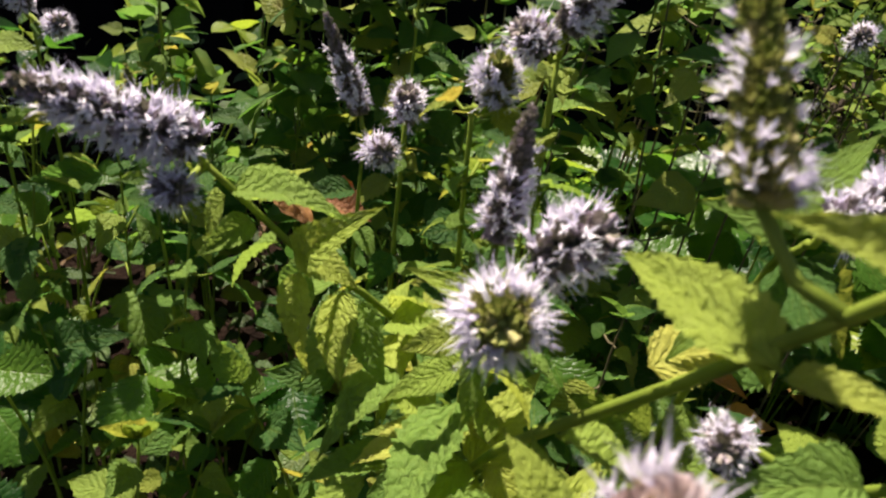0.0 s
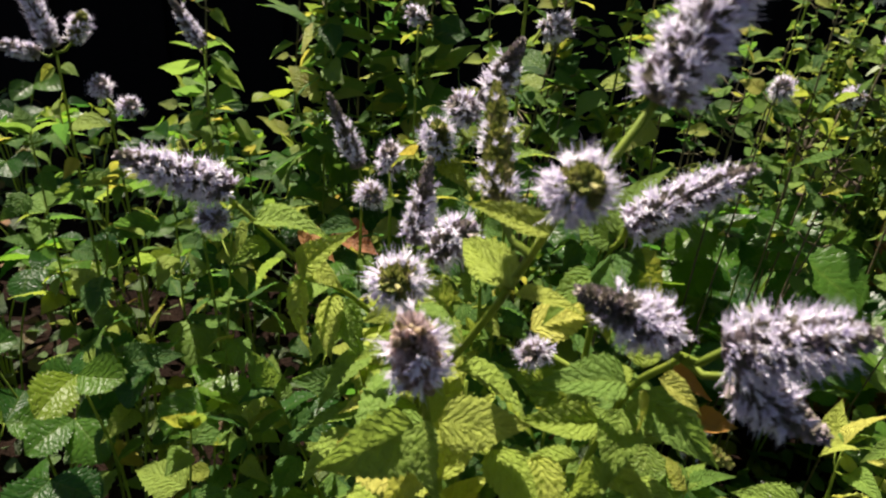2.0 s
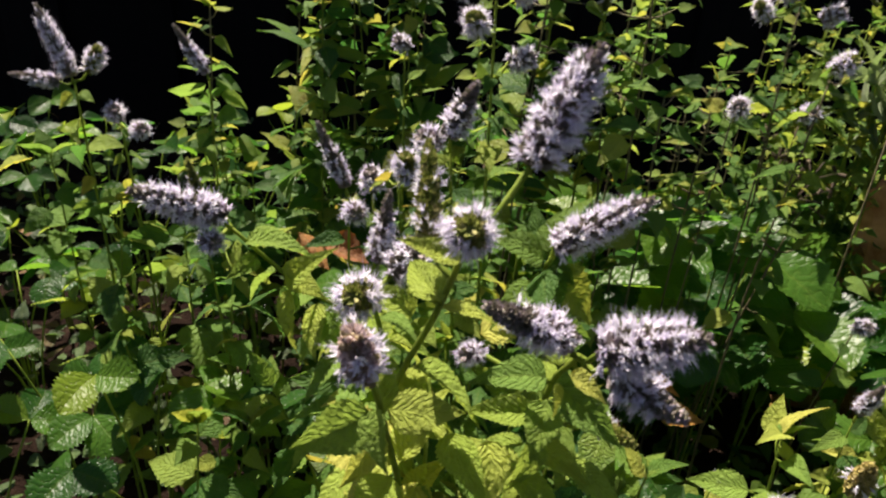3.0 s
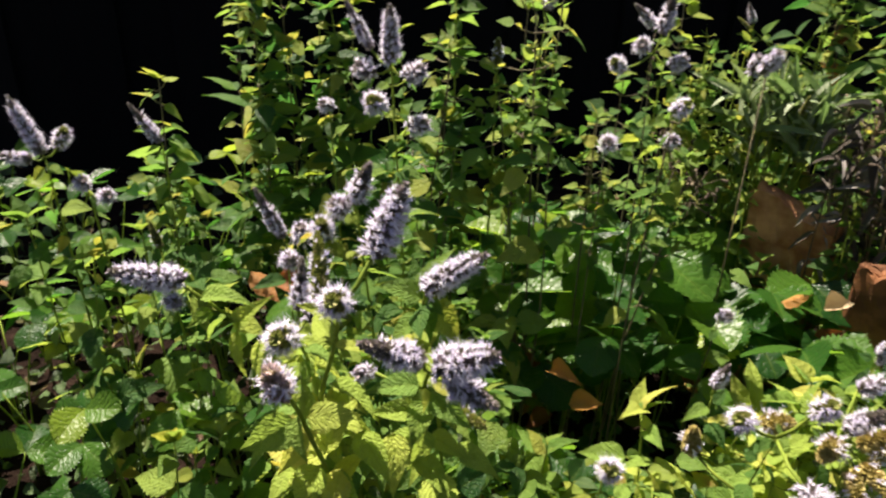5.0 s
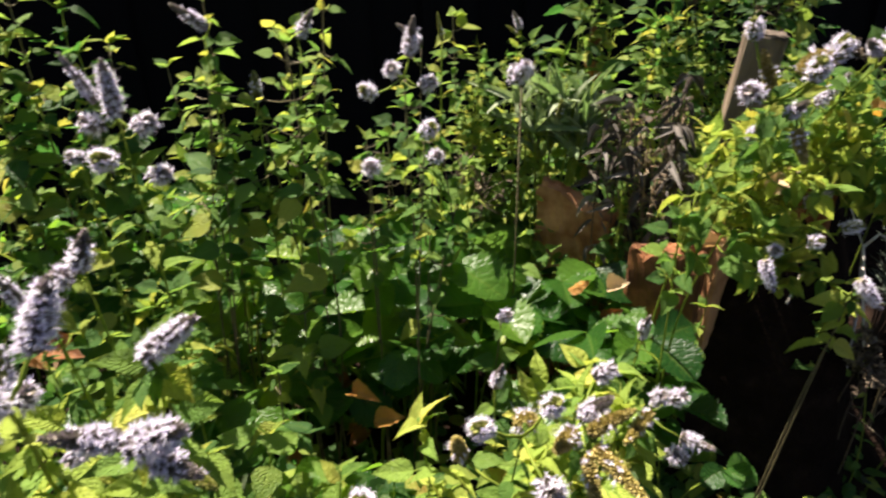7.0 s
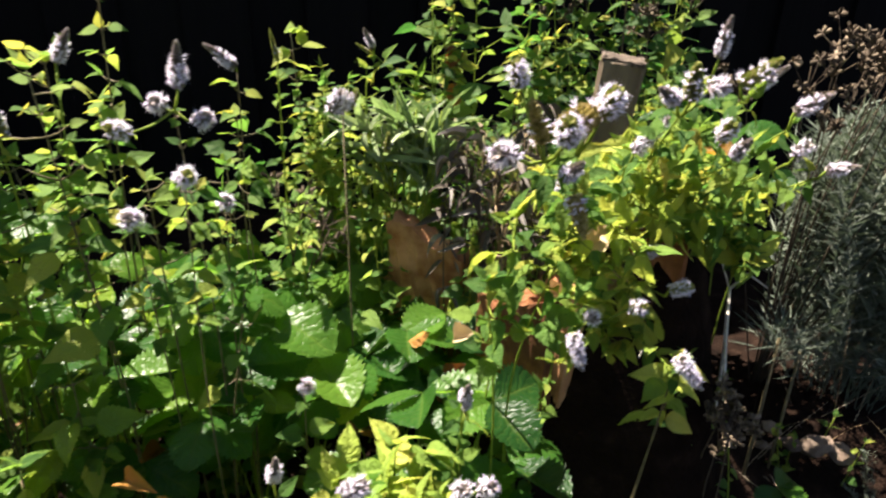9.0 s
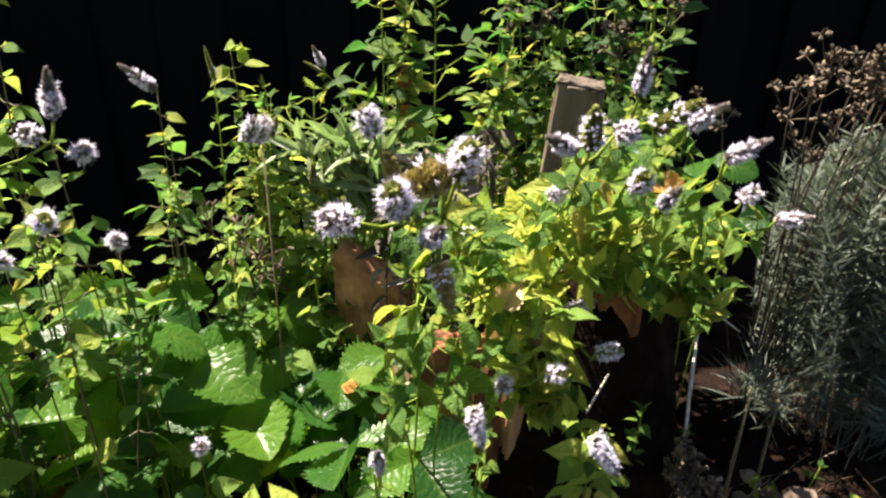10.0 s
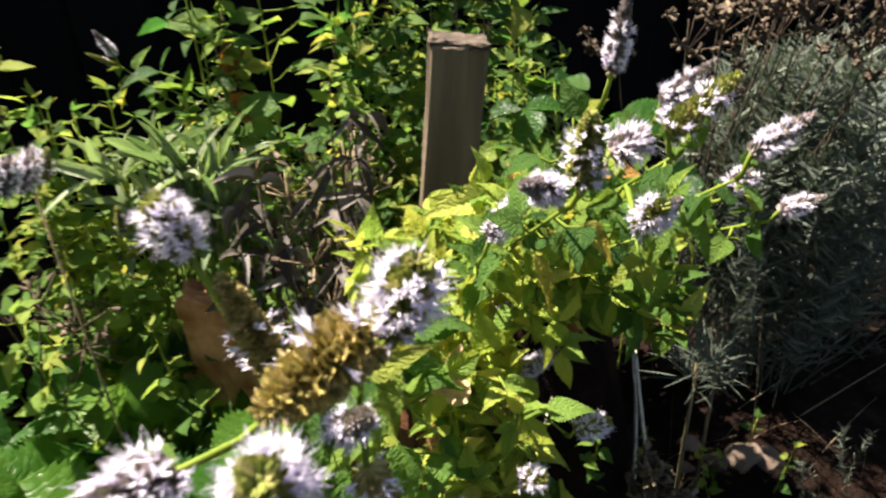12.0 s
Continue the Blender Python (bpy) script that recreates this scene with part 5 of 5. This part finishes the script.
def dry_shrub(name, base, tips, label, seed, heads=9, cups_each=10, wood=None):
    """Brown branching stems, each with a cluster of dry flower cups at its end."""
    r = random.Random(seed)
    f = Vector(base)
    plant = thing(name, f, label, "dry shrub")
    for tip in tips:
        tip = Vector(tip)
        stem, cups = bmesh.new(), bmesh.new()
        knee = f.lerp(tip, 0.6) + Vector((r.uniform(-0.03, 0.03), r.uniform(-0.03, 0.03), 0))
        tube(stem, smooth_path([(0, 0, 0), knee - f, tip - f], 6), [0.0016, 0.0015, 0.0014, 0.0012, 0.0011, 0.001, 0.0008], 5)
        for k in range(heads):
            o = tip + Vector((r.uniform(-0.03, 0.03), r.uniform(-0.03, 0.03), r.uniform(-0.035, 0.02)))
            tube(stem, [tip.lerp(knee, 0.15) - f, o - f], [0.0009, 0.0006], 4)
            for e in range(cups_each):
                w = Vector((r.uniform(-1, 1), r.uniform(-1, 1), r.uniform(-0.6, 1)))
                calyx(cups, o - f + w * 0.002, w, r.uniform(0.005, 0.009), r)
        s = new("branch", mesh_of("branch", stem, wood or TWIG))
        s.parent = plant
        c = new("seed_head", mesh_of("seed_head", cups, DRY_HEAD))
        c.parent = s
        c["kind"] = "stuff"


tips = []
for i in range(20):
    tips.append((rnd(1.08, 1.36), rnd(0.50, 0.68), rnd(0.55, 0.68)))
dry_shrub("dry_oregano", (1.30, 0.72, GROUND), tips, "dry brown oregano bush with seed heads on wiry stems", 3, 6)
dry_shrub("dry_stalks", (0.80, 0.70, bed(0.8, 0.7)), [(rnd(0.66, 0.79), rnd(0.60, 0.78), rnd(0.36, 0.56)) for i in range(22)], "tangle of dry grey-brown stalks beside the stake", 4, 7, 1, DRY)
dry_shrub("dry_stalks", (1.05, 0.88, GROUND), [(rnd(0.92, 1.18), rnd(0.78, 0.98), rnd(0.62, 0.80)) for i in range(6)], "tall dry brown stalks behind the stake", 6)
dry_shrub("dry_stalks", (0.43, 0.75, bed(0.43, 0.75)), [(rnd(0.36, 0.50), rnd(0.66, 0.78), rnd(0.38, 0.50)) for i in range(5)], "tangle of dry brown stalks in the bed", 8, 6, 2)
dry_shrub("dry_flower_head", (0.93, 0.40, GROUND), [(0.915, 0.380, 0.268), (0.925, 0.385, 0.255), (0.908, 0.385, 0.250)], "spent straw-brown flower cluster on a short stalk", 7)

# ---- fallen leaves, twig, stones ----
for at, way, size, label in [
    ((0.443, 0.885, 0.245), (0.3, -0.4, 0.5), 0.040, "curled orange fallen leaf lodged in the foliage"), ((0.600, 0.520, 0.270), (0.5, -0.3, 0.6), 0.040, "curled orange-brown leaf by the clay edging"),
    ((1.060, 0.600, -0.035), (0.7, 0.2, 0.1), 0.036, "small yellow leaf fallen on the soil"), ((-0.090, 0.460, 0.400), (0.6, -0.4, -0.3), 0.050, "brown withered leaf hanging in the mint"),
    ((-0.060, 0.440, 0.400), (0.8, -0.3, -0.3), 0.045, "orange withered leaf hanging in the mint"), ((0.060, 0.120, 0.380), (0.4, -0.6, 0.0), 0.050, "yellowed leaf low in the mint"),
    ((0.085, 0.105, 0.375), (0.8, -0.5, 0.1), 0.045, "yellowed leaf low in the mint"), ((0.240, 0.420, 0.300), (0.5, -0.6, 0.2), 0.040, "tan withered leaf low in the bed"),
    ((0.260, 0.400, 0.270), (0.9, -0.3, 0.1), 0.038, "tan withered leaf low in the bed"), ((0.860, 0.480, 0.500), (0.3, -0.2, -0.8), 0.050, "dry tan leaf hanging by the clay edging"),
    ((0.700, 0.860, 0.560), (0.2, -0.3, -0.8), 0.050, "orange autumn leaf on a stem"), ((0.720, 0.850, 0.610), (-0.5, -0.3, -0.5), 0.045, "orange autumn leaf on a stem"),
    ((0.840, 0.430, 0.575), (0.6, -0.3, -0.2), 0.045, "orange dry leaf beneath the shrub"), ((0.620, 0.560, 0.300), (0.7, -0.5, 0.3), 0.035, "pale dry leaf by the clay edging"),
    ((0.700, 0.470, 0.400), (0.7, -0.5, 0.3), 0.032, "pale dry leaf by the clay edging"),
    ((0.800, 0.440, 0.510), (0.5, -0.3, -0.5), 0.058, "large tan dry leaf hanging below the mint"), ((0.560, 0.560, 0.310), (0.3, -0.4, 0.5), 0.045, "curled orange-brown leaf among strawberry leaves"),
    # The next two cream leaves stand in for a clay block's sunlit top.
    ((0.655, 0.325, 0.530), (0.5, 0.1, 0.45), 0.034, "curled cream dry leaf in the mint, also standing for sunlit clay"), ((0.682, 0.335, 0.545), (0.8, 0.1, 0.15), 0.026, "curled cream dry leaf in the mint, also standing for sunlit clay"),
    ((0.780, 0.400, 0.520), (0.5, 0.0, -0.6), 0.036, "curled cream dry leaf in the mint, also standing for sunlit clay"), ((0.700, 0.350, 0.470), (0.7, 0.1, 0.4), 0.032, "curled cream dry leaf in the mint, also standing for sunlit clay"),
    ((0.905, 0.520, 0.470), (0.4, -0.5, -0.3), 0.034, "orange dry leaf beneath the shrub"), ((1.04, 0.32, -0.03), (0.8, 0.2, 0.1), 0.036, "small yellow leaf fallen on the soil"),
]:
    solo("withered_leaf", rng.choice(CREAM_BLADES if "cream" in label or "pale" in label else DEAD_BLADES), along(at, way, (rnd(-0.3, 0.3), -0.5, 0.9), size), label, "withered leaf", "withered leaves")

for i in range(14):
    x, y = rnd(0.10, 0.62), rnd(0.36, 0.70)
    solo("withered_leaf", rng.choice(DEAD_BLADES), along((x, y, bed(x, y) + rnd(0.05, 0.17)), (rnd(-1, 1), rnd(-1, 0.2), rnd(-0.4, 0.3)), (rnd(-0.5, 0.3), -0.4, 0.9), rnd(0.03, 0.05)), "brown withered leaf lodged low in the foliage", "withered leaf", "withered leaves")

bm = bmesh.new()
top = Vector((1.000, 0.515, 0.340))
tube(bm, smooth_path([(0.953, 0.440, 0.040), (0.967, 0.461, 0.220), top], 8), [0.0025, 0.0026, 0.0023, 0.0026, 0.0022, 0.0025, 0.0022, 0.0022, 0.0019], 6)
tube(bm, smooth_path([(0.915, 0.395, 0.260), (0.955, 0.455, 0.305), top], 6), [0.0016, 0.0018, 0.002, 0.002, 0.0021, 0.0022, 0.0022], 6)
tube(bm, smooth_path([(0.800, 0.420, 0.330), (0.900, 0.500, 0.370), (0.990, 0.560, 0.400), top], 8), [0.0012] * 9, 5)
tube(bm, [top, (1.040, 0.530, 0.350), (1.060, 0.510, 0.335)], [0.002, 0.0018, 0.001], 5)
solo("dry_twig", mesh_of("dry_twig", bm, PALE_TWIG), Matrix.Identity(4), "pale dry jointed twig bent over dark soil", "twig")


def stone_mesh(seed, flat):
    r = random.Random(seed)
    bm = bmesh.new()
    bmesh.ops.create_icosphere(bm, subdivisions=2, radius=1)
    for v in bm.verts:
        n = noise.noise(v.co * 1.3 + Vector((seed, 0, 0))) * 0.45 + noise.noise(v.co * 3.1 + Vector((0, seed, 0))) * 0.2
        v.co *= 1 + n
        v.co.z *= flat
    return mesh_of("stone", bm, STONE, False)


STONES = [stone_mesh(s, f) for s, f in ((1, 0.5), (2, 0.6), (3, 0.4), (4, 0.55))]
for i, (x, y, z, s) in enumerate([(1.175, 0.500, 0.070, 0.026), (1.215, 0.490, 0.066, 0.034), (1.165, 0.535, 0.078, 0.022), (1.250, 0.470, 0.055, 0.030), (1.14, 0.52, 0.06, 0.016)]):
    solo("stone", STONES[i % 4], pose(x, y, z - 0.03, rnd(-15, 15), rnd(-15, 15), rnd(0, 360)) @ Matrix.Diagonal((s * 0.72, s * 0.72, s * 0.72, 1)), "rough pale brown stone half sunk in soil", "stone", "stones by the bed")

# ---- low leaves and litter under everything ----
def canopy(x, y):
    """How high the leafy undergrowth reaches at a place."""
    if x < 0.0:
        return 0.16 + 0.14 * min(1, max(0, (y - 0.25) / 0.5))
    if x < 0.20:
        return 0.42 if y < 0.28 else 0.30 if y < 0.40 else 0.18
    if x < 0.60:
        return 0.30 if y < 0.34 and x < 0.5 else 0.10 if y < 0.62 else 0.13 if x < 0.42 else 0.34
    if y < 0.37:
        return 0.06
    if y < 0.55:
        return 0.06 if x > 0.74 else 0.12
    return 0.24 if y < 0.76 else 0.44


def leaf_heap(name, count, x0, x1, y0, y1, material, label, low_share, small, large):
    """Many small folded leaves joined into one mesh, from the soil up to the canopy."""
    verts, faces, uvs = [], [], []
    made = 0
    while made < count:
        x, y = rnd(x0, x1), rnd(y0, y1)
        room = canopy(x, y) - bed(x, y) - 0.04
        if room < 0.06 and rng.random() < 0.7:
            continue
        z = bed(x, y) + 0.03 + room * rng.random() ** low_share
        m = along((x, y, z), (rnd(-1, 1), rnd(-1, 1), rnd(-0.6, 0.3)), (rnd(-0.8, 0.5), rnd(-0.9, 0.5), 0.9), rnd(small, large), rnd(0.85, 1.25))
        k = len(verts)
        shape, quads, corners = rng.choice(SMALL_LEAVES)
        verts += [m @ v for v in shape]
        faces += [tuple(k + i for i in t) for t in quads]
        uvs += [uv for q in corners for uv in q]
        made += 1
    me = bpy.data.meshes.new(name)
    me.from_pydata(verts, [], faces)
    layer = me.uv_layers.new(name="uv")
    for loop, uv in zip(layer.data, uvs):
        loop.uv = uv
    me.materials.append(material)
    me.shade_smooth()
    solo(name, me, Matrix.Identity(4), label, "ground cover", kind="stuff")


leaf_heap("undergrowth", 4600, -0.12, 1.0, 0.10, 1.0, SHADED_LEAF, "dense tangle of small lime-green leaves beneath the mint, coloured as if shaded", 0.7, 0.020, 0.042)
leaf_heap("ground_cover", 4200, -1.1, 1.0, 0.02, 1.2, SHADED_LITTER, "low leaves and litter over the soil, darkened as shaded gaps", 1.8, 0.014, 0.034)
